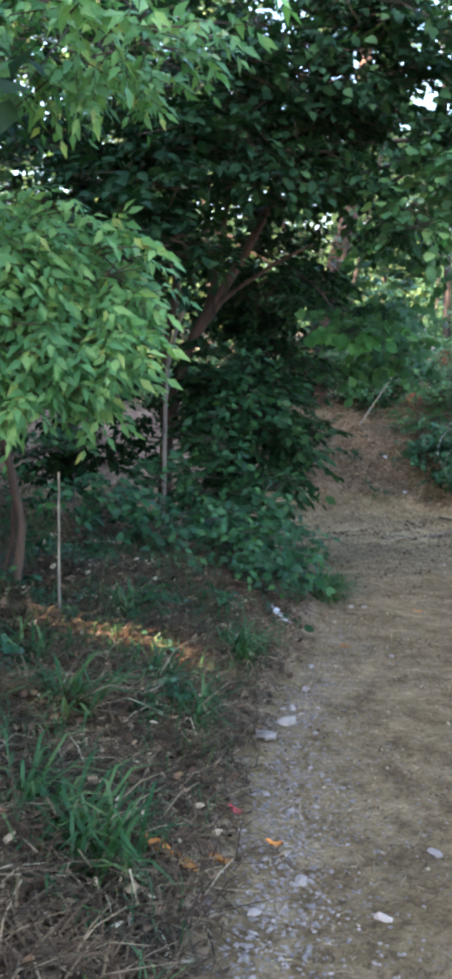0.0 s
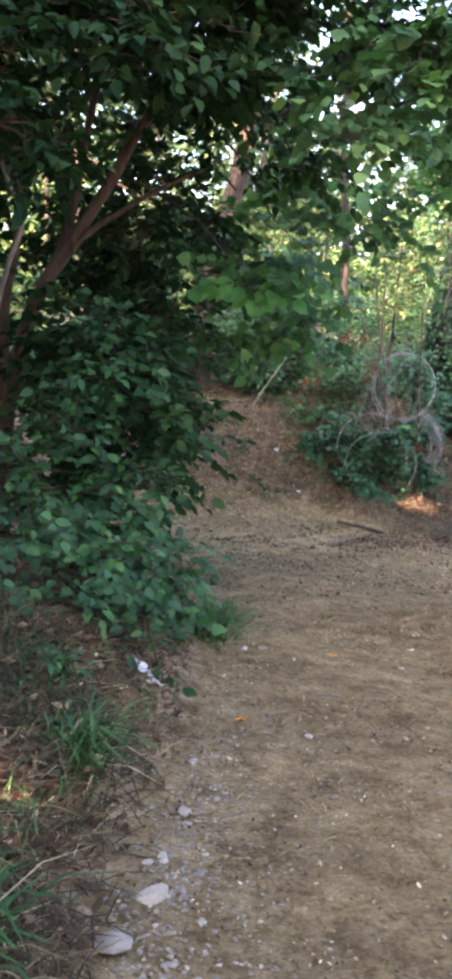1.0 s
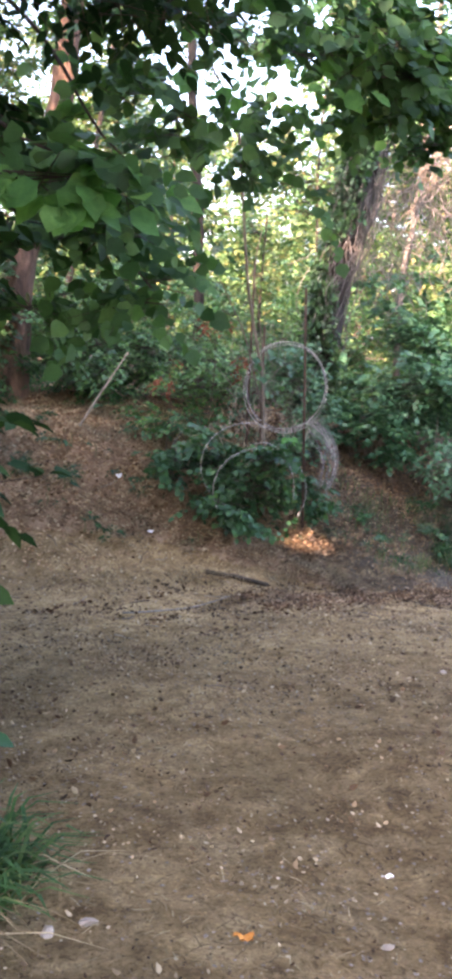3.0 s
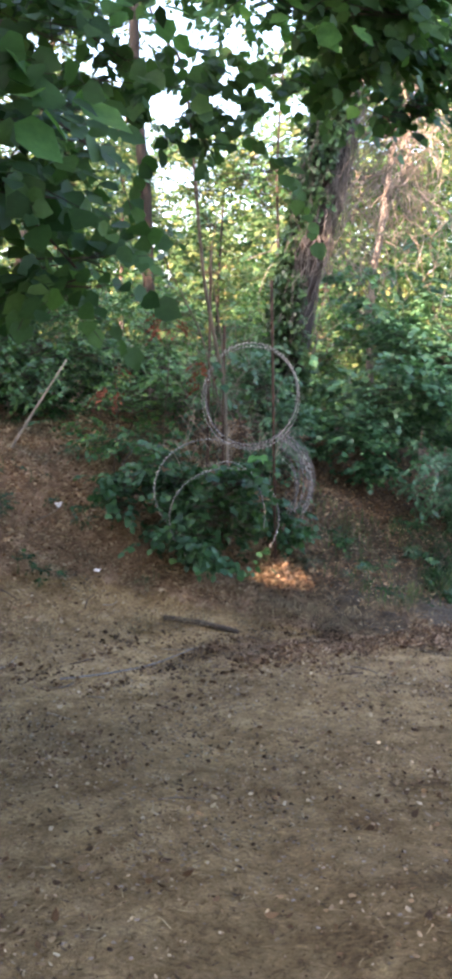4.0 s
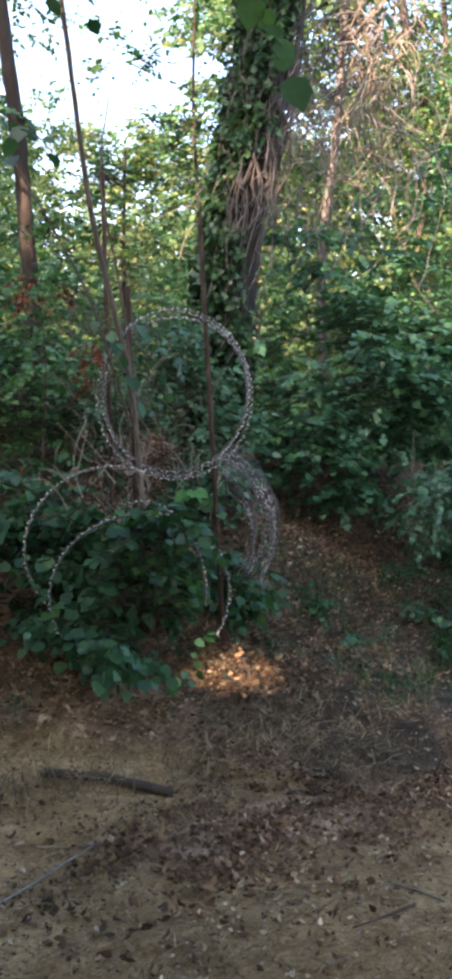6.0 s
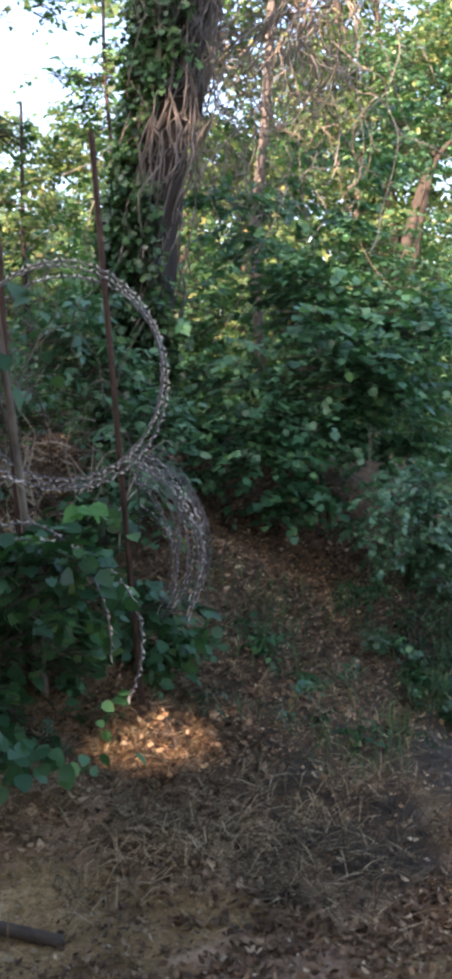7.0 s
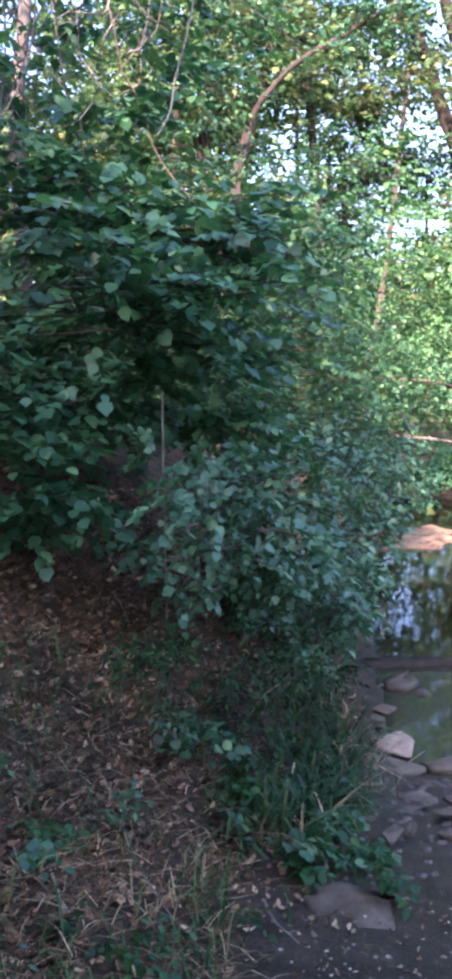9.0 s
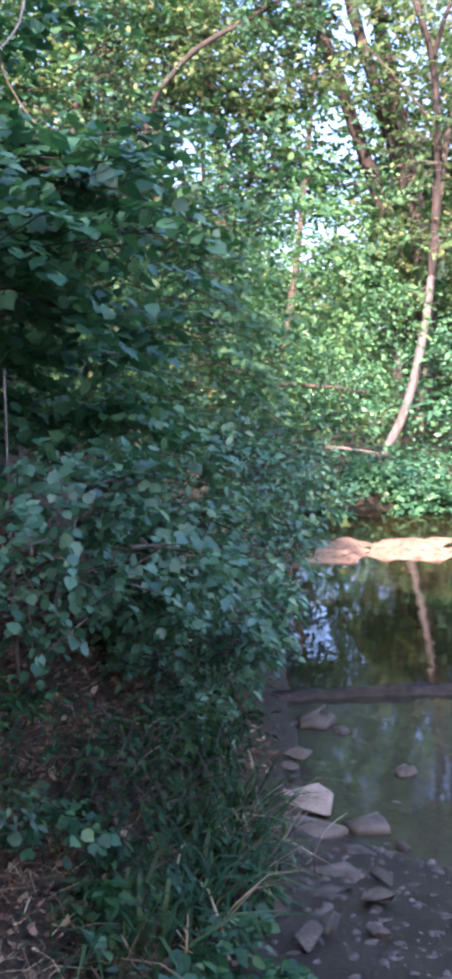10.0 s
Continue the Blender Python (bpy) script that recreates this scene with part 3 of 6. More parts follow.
water = solo("water", np.stack([wx, wy, np.full_like(wx, WATER_Z)], -1).reshape(-1, 3),
             np.stack([widx, widx + 1, widx + 161, widx + 160], -1).reshape(-1, 4), WATER,
             "still greenish shallow stream water mirroring the trees", "water", kind="structure")
water.data.attributes.new("silt", 'FLOAT', 'POINT').data.foreach_set("value", (1 - step01(0.72 * wx + 0.695 * wy, 17.6, 18.4)).astype(np.float32).ravel())

# ------------------------------------------------------------------ trees and shrubs
def shrub(name, at, label, category, seed, blobs, leaf, length, per, size, shape, group="", stems=(), stem_mat=None,
          droop=0.25, tilt=0.45, gap=0.25, hollow=0.45, flat=0.35, twig_share=1.0, twig_r=0.004, face=(0, 0, 1)):
    """A shrub or tree: stems (points, radius at foot, radius at tip), twigs and a crown of leaves."""
    ob = thing(name, at, label, category, group)
    (V, F), tw = foliage(seed, blobs, length, per, size, shape, droop, tilt, hollow, gap, flat, 0.7, face)
    part("crown", V, F, leaf, ob)
    if twig_share > 0:
        V, F = twig_geo(tw, length, twig_r, twig_share)
        tagged(part("branching", V, F, stem_mat or BARK, ob), kind="stuff")
    for i, (pts, r0, r1, *own) in enumerate(stems):
        V, F = tube(pts, r0, r1, 9 if r0 > 0.04 else 6, 0.12 if r0 > 0.04 else 0.2, 0.12, seed + i)
        part("trunk" if i == 0 else "limb", V, F, own[0] if own else stem_mat or BARK, ob, smooth=True)
    return ob


# the light ash-leaved shrub on the verge
# the clump at x -2.7 is unseen, added to stop sun leaking onto the verge
shrub("ash_shrub", (-1.25, 5.2, gz(-1.25, 5.2)), "light green ash-leaved shrub overhanging the verge of the track", "shrub", 11,
      [((-1.15, 4.5, 3.26), (0.66, 0.55, 0.42), 560), ((-0.80, 4.35, 3.16), (0.36, 0.3, 0.34), 320), ((-0.68, 4.35, 3.0), (0.26, 0.25, 0.26), 160), ((-0.98, 4.35, 2.86), (0.40, 0.3, 0.18), 190), ((-0.98, 4.3, 4.32), (1.05, 0.7, 0.3), 500), ((-2.4, 4.8, 3.6), (0.9, 1.0, 1.0), 260), ((-2.7, 4.2, 2.4), (0.8, 1.0, 0.8), 320)],
      LEAF_ASH, 0.19, 9, 0.085, "lance", droop=0.5, gap=0.1, tilt=0.5, hollow=0.6, face=(0.3, -0.8, 0.7),
      stems=[([(-1.22, 5.2, 1.35), (-1.12, 5.18, 1.95), (-1.2, 5.1, 2.5), (-1.1, 4.8, 3.3)], 0.035, 0.012),
             ([(-1.30, 5.25, 1.35), (-1.16, 5.22, 2.1), (-1.3, 5.1, 2.8)], 0.022, 0.008),
             ([(-1.2, 5.25, 1.35), (-1.5, 5.2, 2.2), (-1.8, 4.9, 3.2)], 0.025, 0.01)], stem_mat=BARK_RED)

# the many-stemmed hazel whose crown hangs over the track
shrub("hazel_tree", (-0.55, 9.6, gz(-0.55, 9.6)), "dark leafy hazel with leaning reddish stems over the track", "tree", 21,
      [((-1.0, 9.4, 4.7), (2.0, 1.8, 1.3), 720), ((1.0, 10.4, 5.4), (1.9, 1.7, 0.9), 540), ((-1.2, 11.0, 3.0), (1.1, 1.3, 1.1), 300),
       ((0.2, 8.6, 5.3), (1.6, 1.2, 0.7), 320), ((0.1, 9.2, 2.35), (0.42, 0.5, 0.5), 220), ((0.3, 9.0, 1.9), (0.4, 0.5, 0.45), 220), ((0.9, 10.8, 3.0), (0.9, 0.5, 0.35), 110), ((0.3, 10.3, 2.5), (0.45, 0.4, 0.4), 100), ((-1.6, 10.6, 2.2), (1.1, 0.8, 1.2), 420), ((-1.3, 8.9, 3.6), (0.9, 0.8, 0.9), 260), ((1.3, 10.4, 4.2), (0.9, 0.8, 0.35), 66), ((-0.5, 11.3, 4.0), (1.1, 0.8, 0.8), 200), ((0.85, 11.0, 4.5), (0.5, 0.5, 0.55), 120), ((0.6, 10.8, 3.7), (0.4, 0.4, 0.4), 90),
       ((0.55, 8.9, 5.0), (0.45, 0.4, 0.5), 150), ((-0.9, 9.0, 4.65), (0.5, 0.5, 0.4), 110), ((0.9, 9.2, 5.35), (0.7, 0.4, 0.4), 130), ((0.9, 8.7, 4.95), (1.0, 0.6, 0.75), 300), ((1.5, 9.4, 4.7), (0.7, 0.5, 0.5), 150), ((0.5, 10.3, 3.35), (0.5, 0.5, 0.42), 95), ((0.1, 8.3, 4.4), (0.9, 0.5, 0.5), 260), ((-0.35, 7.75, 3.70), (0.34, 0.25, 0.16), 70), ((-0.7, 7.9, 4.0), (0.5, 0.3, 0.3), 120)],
      LEAF_SHADED, 0.36, 9, 0.115, "oval", droop=0.3, gap=0.2,
      stems=[([(-0.66, 9.6, 0.9), (-0.62, 9.6, 1.9), (-0.43, 9.6, 2.7), (-0.15, 9.6, 3.2), (0.04, 9.6, 3.5), (0.24, 9.6, 3.88), (0.56, 9.6, 4.45), (0.9, 9.7, 5.0)], 0.075, 0.025),
             ([(-0.46, 9.58, 2.65), (-0.11, 9.57, 3.17), (0.16, 9.56, 3.37), (0.38, 9.55, 3.52), (0.60, 9.55, 3.64), (0.76, 9.6, 3.72)], 0.028, 0.012),
             ([(-0.55, 7.8, 1.2), (-0.53, 7.8, 1.72), (-0.527, 7.8, 2.18), (-0.509, 7.8, 2.63), (-0.44, 7.8, 2.93), (-0.374, 7.8, 3.14), (-0.425, 7.8, 3.29), (-0.489, 7.82, 3.44), (-0.56, 7.92, 3.62)], 0.021, 0.011, BARK_GREY),
             ([(0.2, 9.7, 4.0), (0.78, 10.4, 4.28), (1.33, 10.4, 4.49), (1.8, 10.4, 4.64), (2.3, 10.5, 4.9)], 0.035, 0.02, BARK_DARK),
             ([(1.45, 10.4, 4.3), (1.69, 10.4, 4.46), (1.9, 10.4, 4.65), (2.2, 10.3, 5.0)], 0.025, 0.015, BARK_DARK),
             ([(-0.62, 9.6, 1.6), (-0.66, 9.6, 2.6), (-0.55, 9.6, 3.33), (-0.7, 9.5, 3.8), (-1.0, 9.4, 4.6)], 0.05, 0.02),
             ([(-0.50, 9.62, 2.5), (-0.2, 9.7, 3.3), (0.0, 9.8, 4.4), (0.5, 10.2, 5.5)], 0.04, 0.02)], stem_mat=BARK_RED)

# branches with broad leaves that reach over the track from above
rng = np.random.default_rng(30)
SPRAYS = [((rng.uniform(1.5, 3.4), rng.uniform(12.2, 13.0), rng.uniform(3.0, 4.35)), (0.25, 0.2, 0.2), 2) for i in range(24)]
# the clump at z 7.8 is out of view, added to shade the sand bar
shrub("lime_tree", (-2.2, 12.5, gz(-2.2, 12.5)), "tall lime tree with broad leaves drooping over the track", "tree", 31,
      [((1.5, 12.1, 3.3), (1.0, 0.6, 0.42), 34), ((0.3, 11.7, 3.05), (0.5, 0.3, 0.22), 34), ((1.0, 11.7, 3.1), (0.5, 0.3, 0.22), 36), ((1.75, 11.8, 3.05), (0.45, 0.3, 0.2), 14), ((1.68, 11.0, 3.05), (0.30, 0.35, 0.25), 20), ((1.74, 11.0, 2.62), (0.26, 0.35, 0.16), 18), ((1.3, 11.0, 2.8), (0.4, 0.3, 0.3), 30), ((0.95, 9.3, 2.98), (0.35, 0.15, 0.08), 14), ((2.1, 11.9, 3.9), (0.5, 0.3, 0.4), 14), ((3.9, 12.9, 4.75), (0.5, 0.35, 0.35), 56), *SPRAYS, ((3.7, 12.3, 4.5), (0.4, 0.3, 0.3), 40), ((1.8, 12.2, 4.4), (0.7, 0.6, 0.6), 14), ((3.2, 13.3, 4.6), (0.75, 0.4, 0.5), 28), ((2.9, 12.8, 3.9), (0.4, 0.3, 0.3), 14), ((4.7, 13.2, 4.3), (0.75, 0.45, 0.4), 56), ((4.0, 12.7, 4.7), (0.6, 0.4, 0.35), 40), ((4.75, 13.4, 4.3), (0.45, 0.3, 0.35), 70), ((4.2, 13.0, 4.4), (0.5, 0.3, 0.3), 46), ((2.2, 12.3, 4.9), (1.1, 0.5, 0.4), 50), ((2.75, 12.2, 4.25), (0.95, 0.5, 0.4), 36), ((2.6, 12.2, 5.1), (1.4, 1.0, 0.55), 46), ((2.0, 12.4, 7.8), (0.9, 0.8, 0.5), 90),
       ((0.2, 12.6, 5.0), (1.2, 0.9, 0.6), 34), ((-1.7, 12.6, 4.2), (0.9, 0.8, 1.2), 50), ((3.4, 12.0, 4.9), (0.8, 0.7, 0.4), 60)],
      LEAF_LIME, 0.38, 10, 0.112, "round", droop=0.4, tilt=0.45, gap=0.1, face=(0.1, -0.8, 0.6),
      stems=[([(-2.2, 12.5, 0.2), (-2.1, 12.5, 2.0), (-1.9, 12.5, 4.0), (-1.5, 12.5, 7.5)], 0.16, 0.06),
             ([(-1.95, 12.5, 3.6), (-0.5, 12.7, 4.6), (1.2, 12.3, 5.0), (3.0, 12.3, 5.2), (3.9, 12.2, 5.2)], 0.06, 0.012),
             ([(-1.9, 12.5, 3.9), (-0.5, 11.2, 4.0), (0.6, 10.0, 3.5), (1.0, 9.35, 3.08), (1.42, 9.2, 2.94)], 0.022, 0.005),
             ([(-0.2, 11.1, 3.9), (0.8, 11.0, 3.4), (1.5, 11.0, 2.95), (1.9, 10.9, 2.55)], 0.014, 0.005),
             ([(0.6, 12.4, 4.85), (1.3, 12.1, 4.2), (1.7, 12.0, 3.6), (2.2, 12.0, 3.25)], 0.02, 0.006),
             ])

# tree on the other side of the track, only its branches reach into view
shrub("sycamore_tree", (5.2, 8.4, gz(5.2, 8.4)), "leafy sycamore whose light green branches overhang the track", "tree", 33,
      [((1.78, 8.0, 4.18), (0.30, 0.3, 0.22), 46), ((1.50, 8.1, 3.92), (0.2, 0.25, 0.16), 22), ((2.35, 8.3, 4.55), (0.7, 0.8, 0.5), 150), ((3.4, 9.2, 5.2), (1.3, 1.2, 0.6), 220), ((2.6, 6.6, 4.9), (0.8, 0.9, 0.4), 120), ((5.4, 8.0, 6.5), (1.2, 1.2, 0.8), 150)],
      LEAF_THICKET, 0.36, 10, 0.10, "round", droop=0.35, gap=0.15,
      stems=[([(5.2, 8.4, 0.6), (5.1, 8.4, 3.0), (5.3, 8.5, 6.0)], 0.15, 0.06), ([(5.12, 8.4, 3.6), (4.0, 8.7, 4.8), (2.9, 8.5, 4.9), (2.0, 8.2, 4.7)], 0.05, 0.012)])

# bramble thicket beside the track
shrub("bramble_bush", (-0.3, 7.4, gz(-0.3, 7.4)), "dense dark green bramble bush at the track's edge", "bush", 41,
      [((-0.55, 7.3, 1.35), (0.85, 0.85, 0.62), 520), ((0.05, 7.3, 1.15), (0.48, 0.70, 0.42), 400), ((-0.05, 8.7, 1.62), (0.50, 0.8, 0.66), 420), ((0.05, 8.75, 2.35), (0.34, 0.4, 0.5), 200),
       ((-1.5, 6.9, 1.6), (0.8, 0.9, 0.7), 240), ((0.27, 8.2, 1.2), (0.33, 0.7, 0.5), 220)],
      LEAF_BRAMBLE, 0.20, 5, 0.085, "oval", droop=0.3, gap=0.1, hollow=0.4, face=(0.3, -0.5, 0.8))

# bank top and slope
shrub("bank_shrub", (2.4, 16.2, gz(2.4, 16.2)), "dark green thicket on top of the leafy bank", "bush", 51,
      [((2.6, 16.2, 2.25), (0.95, 0.6, 0.75), 420), ((3.2, 15.4, 1.55), (0.75, 0.5, 0.55), 380), ((2.2, 17.3, 2.5), (0.9, 0.6, 0.8), 260), ((3.9, 16.2, 2.3), (0.6, 0.6, 0.8), 260)],
      LEAF_THICKET, 0.24, 8, 0.065, "oval", droop=0.2, gap=0.3)
shrub("elder_bush", (6.3, 16.4, gz(6.3, 16.4)), "dark layered hazel bush on the bank beside the wire", "bush", 52,
      [((6.2, 16.2, 1.9), (0.85, 0.75, 0.72), 560), ((6.5, 16.5, 2.2), (0.7, 0.6, 0.6), 200), ((6.7, 16.0, 1.4), (0.5, 0.4, 0.3), 150), ((6.5, 16.6, 1.5), (0.7, 0.4, 0.28), 160), ((5.55, 15.95, 1.35), (0.3, 0.25, 0.32), 120), ((5.75, 15.85, 1.1), (0.35, 0.2, 0.2), 90), ((6.35, 16.8, 2.95), (0.75, 0.45, 0.3), 110), ((6.9, 17.3, 3.3), (0.8, 0.5, 0.3), 60), ((8.0, 17.9, 3.8), (0.9, 0.5, 0.3), 55)],
      LEAF_ELDER, 0.28, 13, 0.064, "round", droop=0.3, gap=0.3, flat=0.22, tilt=0.28, twig_share=0.3)
shrub("snowberry_shrub", (6.5, 15.5, gz(6.5, 15.5)), "blue-green snowberry shrub leaning over dry grass", "shrub", 53,
      [((6.35, 15.35, 0.98), (0.42, 0.3, 0.30), 150), ((6.95, 15.75, 0.85), (0.42, 0.35, 0.34), 120), ((6.15, 15.42, 1.3), (0.10, 0.1, 0.25), 14)],
      LEAF_BLUE, 0.16, 9, 0.044, "round", droop=0.3, gap=0.1, flat=0.6, twig_share=0.4,
      stems=[([(6.2, 15.5, 0.5), (6.16, 15.43, 1.0), (6.17, 15.43, 1.5)], 0.006, 0.003)], stem_mat=BARK_GREY)
shrub("ivy_bank", (7.6, 16.0, gz(7.6, 16.0)), "ivy and creepers hanging down the stream bank", "ivy", 54,
      [((7.2, 15.85, 0.4), (0.36, 0.3, 0.5), 380), ((8.0, 16.6, 0.55), (0.55, 0.5, 0.75), 420), ((9.0, 17.7, 0.5), (0.7, 0.6, 0.8), 360), ((10.4, 19.1, 0.5), (0.9, 0.8, 0.8), 300)],
      LEAF_BLUE, 0.16, 7, 0.06, "oval", droop=0.5, gap=0.05, hollow=0.6)
shrub("hazel_bush", (8.2, 17.8, gz(8.2, 17.8)), "spreading hazel bush arching towards the stream", "bush", 55,
      [((7.15, 16.8, 2.2), (0.6, 0.6, 0.6), 210), ((7.7, 17.1, 1.7), (0.9, 0.8, 0.7), 420), ((8.6, 18.0, 2.4), (1.1, 1.0, 0.9), 460), ((9.6, 18.9, 1.9), (1.0, 0.9, 0.9), 400), ((11.2, 20.4, 1.9), (1.2, 1.0, 1.0), 360), ((12.5, 20.5, 1.9), (1.3, 0.9, 1.0), 380), ((11.4, 19.9, 3.2), (1.4, 1.0, 0.9), 300), ((13.8, 21.9, 1.4), (1.3, 1.0, 1.1), 320), ((13.2, 21.6, 3.0), (1.3, 1.0, 0.9), 240),
       ((7.4, 17.0, 3.7), (1.1, 0.8, 0.6), 110), ((12.6, 19.7, 2.0), (1.0, 0.7, 0.6), 280), ((13.6, 20.6, 2.9), (1.1, 0.8, 0.7), 220)],
      LEAF_THICKET, 0.30, 11, 0.060, "oval", droop=0.25, gap=0.25, flat=0.3, twig_share=0.25)

shrub("nettle_patch", (6.6, 15.05, gz(6.6, 15.05)), "dark nettles and weeds covering the foot of the bank", "weeds", 56,
      [((6.15, 14.95, 0.32), (0.28, 0.2, 0.18), 60), ((6.55, 15.12, 0.28), (0.30, 0.22, 0.22), 90), ((6.85, 15.42, 0.25), (0.26, 0.2, 0.26), 120),
       ((5.95, 15.1, 0.55), (0.3, 0.2, 0.15), 60)],
      LEAF_SHADED, 0.14, 7, 0.045, "lance", droop=0.4, gap=0.1, flat=0.7, hollow=0.3, twig_share=0.5, twig_r=0.003)

# ------------------------------------------------------------------ the ivy-clad tree and its neighbours
ivy_tree = thing("ivy_tree", (4.85, 16.2, gz(4.85, 16.2)), "leaning tree trunk wrapped in ivy and bare creeper stems", "tree")
IVY_LINE = [(4.85, 16.2, 1.2), (4.98, 16.2, 1.9), (5.04, 16.2, 2.7), (5.18, 16.2, 3.5), (5.36, 16.2, 4.4), (5.6, 16.25, 6.0), (5.8, 16.3, 8.5)]
V, F = tube(IVY_LINE, 0.19, 0.15, 14, 0.12, 0.1, 5)
part("trunk", V, F, BARK_DARK, ivy_tree, smooth=True)
rng = np.random.default_rng(77)
line = smooth_line(IVY_LINE, 0.05)
line = line[line[:, 2] < 5.8]
k = rng.integers(0, len(line) - 4, 5200)
ang = rng.uniform(0, 2 * np.pi, 5200)
clump = np.array([noise.noise(Vector((math.cos(a) * 1.2, math.sin(a) * 1.2, line[i][2] * 1.4))) for a, i in zip(ang, k)])
sel = clump + 0.75 * np.cos(ang - 3.0) - 0.15 * step01(line[k][:, 2], 2.6, 3.6) > rng.uniform(-0.25, 0.15, 5200)
O = line[k] + np.stack([np.cos(ang), np.sin(ang), 0 * ang], 1) * (0.165 + 0.10 * np.clip(clump, 0, 1))[:, None]
D = unit(np.stack([np.cos(ang), np.sin(ang), rng.normal(-0.4, 0.5, 5200)], 1))
V, F = spray_leaves(rng, O[sel], D[sel], 0.13, 5, 0.054, "star", 0.5, 0.6)
part("ivy", V, F, LEAF_IVY, ivy_tree, "glossy dark ivy leaves")
vines = []
for i in range(110):
    a, z0 = rng.normal(-1.3, 0.65), rng.uniform(1.9, 5.2)
    pts, n = [], 9
    for j in range(n):
        q = line[min(len(line) - 1, int(np.searchsorted(line[:, 2], z0 + j * 0.2 + rng.normal(0, 0.08))))]
        a += rng.normal(0, 0.32)
        r = 0.195 + abs(rng.normal(0, 0.06))
        pts.append(q + np.array([math.cos(a) * r, math.sin(a) * r, 0]))
    vines.append(tube(pts, 0.0065, 0.004, 5, 0.15, 0.1, i))
V, F = joined(vines)
tagged(part("creeper", V, F, BARK_VINE, ivy_tree, "bare grey creeper stems"), kind="stuff")
(V, F), tw = foliage(78, [((5.6, 16.4, 6.6), (1.4, 1.2, 0.8), 260), ((4.4, 15.8, 5.5), (0.8, 0.7, 0.4), 90), ((6.6, 15.8, 5.4), (0.8, 0.7, 0.5), 110)], 0.36, 8, 0.10, "oval")
part("crown", V, F, LEAF_DARK, ivy_tree)


def woodland_tree(name, at, label, seed, pts, r0, r1, blobs, leaf=None, bark=None, per=8, size=0.10, length=0.4, group=""):
    return shrub(name, at, label, "tree", seed, blobs, leaf or LEAF_FAR, length, per, size, "far", group,
                 stems=[(pts, r0, r1)], stem_mat=bark or BARK, gap=0.3, twig_share=0.5, twig_r=0.006)


oak = woodland_tree("oak_tree", (1.4, 16.7, gz(1.4, 16.7)), "rough brown trunk on the bank, catching warm sun", 61,
              [(1.44, 16.7, 1.2), (1.44, 16.7, 1.75), (1.48, 16.7, 2.8), (1.74, 16.7, 4.0), (1.95, 16.7, 5.2), (2.1, 16.7, 8.0)], 0.19, 0.1,
              [((1.2, 17.4, 6.2), (1.6, 1.2, 0.9), 90), ((0.7, 16.6, 3.9), (0.8, 0.5, 0.8), 110), ((2.2, 16.9, 3.3), (0.6, 0.4, 0.6), 90), ((0.9, 16.5, 2.2), (0.35, 0.25, 0.5), 90)], LEAF_DARK, BARK_OAK)
(V, F), tw = foliage(611, [((1.27, 16.58, 1.9), (0.14, 0.12, 0.55), 90), ((1.36, 16.58, 2.8), (0.14, 0.12, 0.5), 60), ((1.6, 16.56, 3.5), (0.16, 0.12, 0.4), 40)], 0.10, 5, 0.055, "star", droop=0.6, gap=0.0)
part("ivy", V, F, LEAF_IVY, oak, "dark ivy leaves")
woodland_tree("alder_tree", (3.85, 18.0, gz(3.85, 18.0)), "slender dark trunk standing behind the bank", 62,
              [(3.95, 18.0, 1.4), (3.83, 18.0, 3.8), (3.67, 18.0, 5.45), (3.5, 18.0, 9.0)], 0.075, 0.05,
              [((3.5, 18.2, 7.5), (1.3, 1.0, 0.9), 200), ((3.0, 18.1, 4.6), (0.6, 0.5, 0.5), 60)], LEAF_DARK, BARK_DARK)
woodland_tree("birch_tree", (6.95, 18.3, gz(6.95, 18.3)), "thin pale trunk behind the dark bush", 63,
              [(7.0, 18.3, 1.3), (6.93, 18.3, 3.0), (7.08, 18.3, 4.3), (7.2, 18.3, 6.5), (7.1, 18.4, 9)], 0.05, 0.035,
              [((7.4, 18.6, 7.0), (1.4, 1.1, 1.0), 240), ((6.0, 18.0, 3.7), (0.6, 0.4, 0.6), 46)], LEAF_FAR, BARK_VINE)

woodland_tree("alder_tree", (6.05, 19.6, gz(6.05, 19.6)), "slender small-leaved tree behind the ivy-clad trunk", 64,
              [(6.05, 19.6, 1.4), (6.1, 19.6, 3.4), (6.0, 19.5, 4.8), (6.1, 19.6, 6.6)], 0.028, 0.012,
              [((6.05, 19.5, 4.3), (0.5, 0.5, 0.75), 120), ((5.65, 19.5, 4.9), (0.55, 0.4, 0.5), 60), ((5.2, 19.5, 5.1), (0.5, 0.4, 0.4), 26), ((4.7, 20.0, 5.2), (0.5, 0.4, 0.6), 34), ((5.5, 18.9, 3.1), (0.5, 0.4, 0.45), 90), ((5.9, 19.6, 6.2), (1.0, 0.8, 0.6), 90)], LEAF_THICKET, BARK_DARK, 7, 0.075, 0.26)
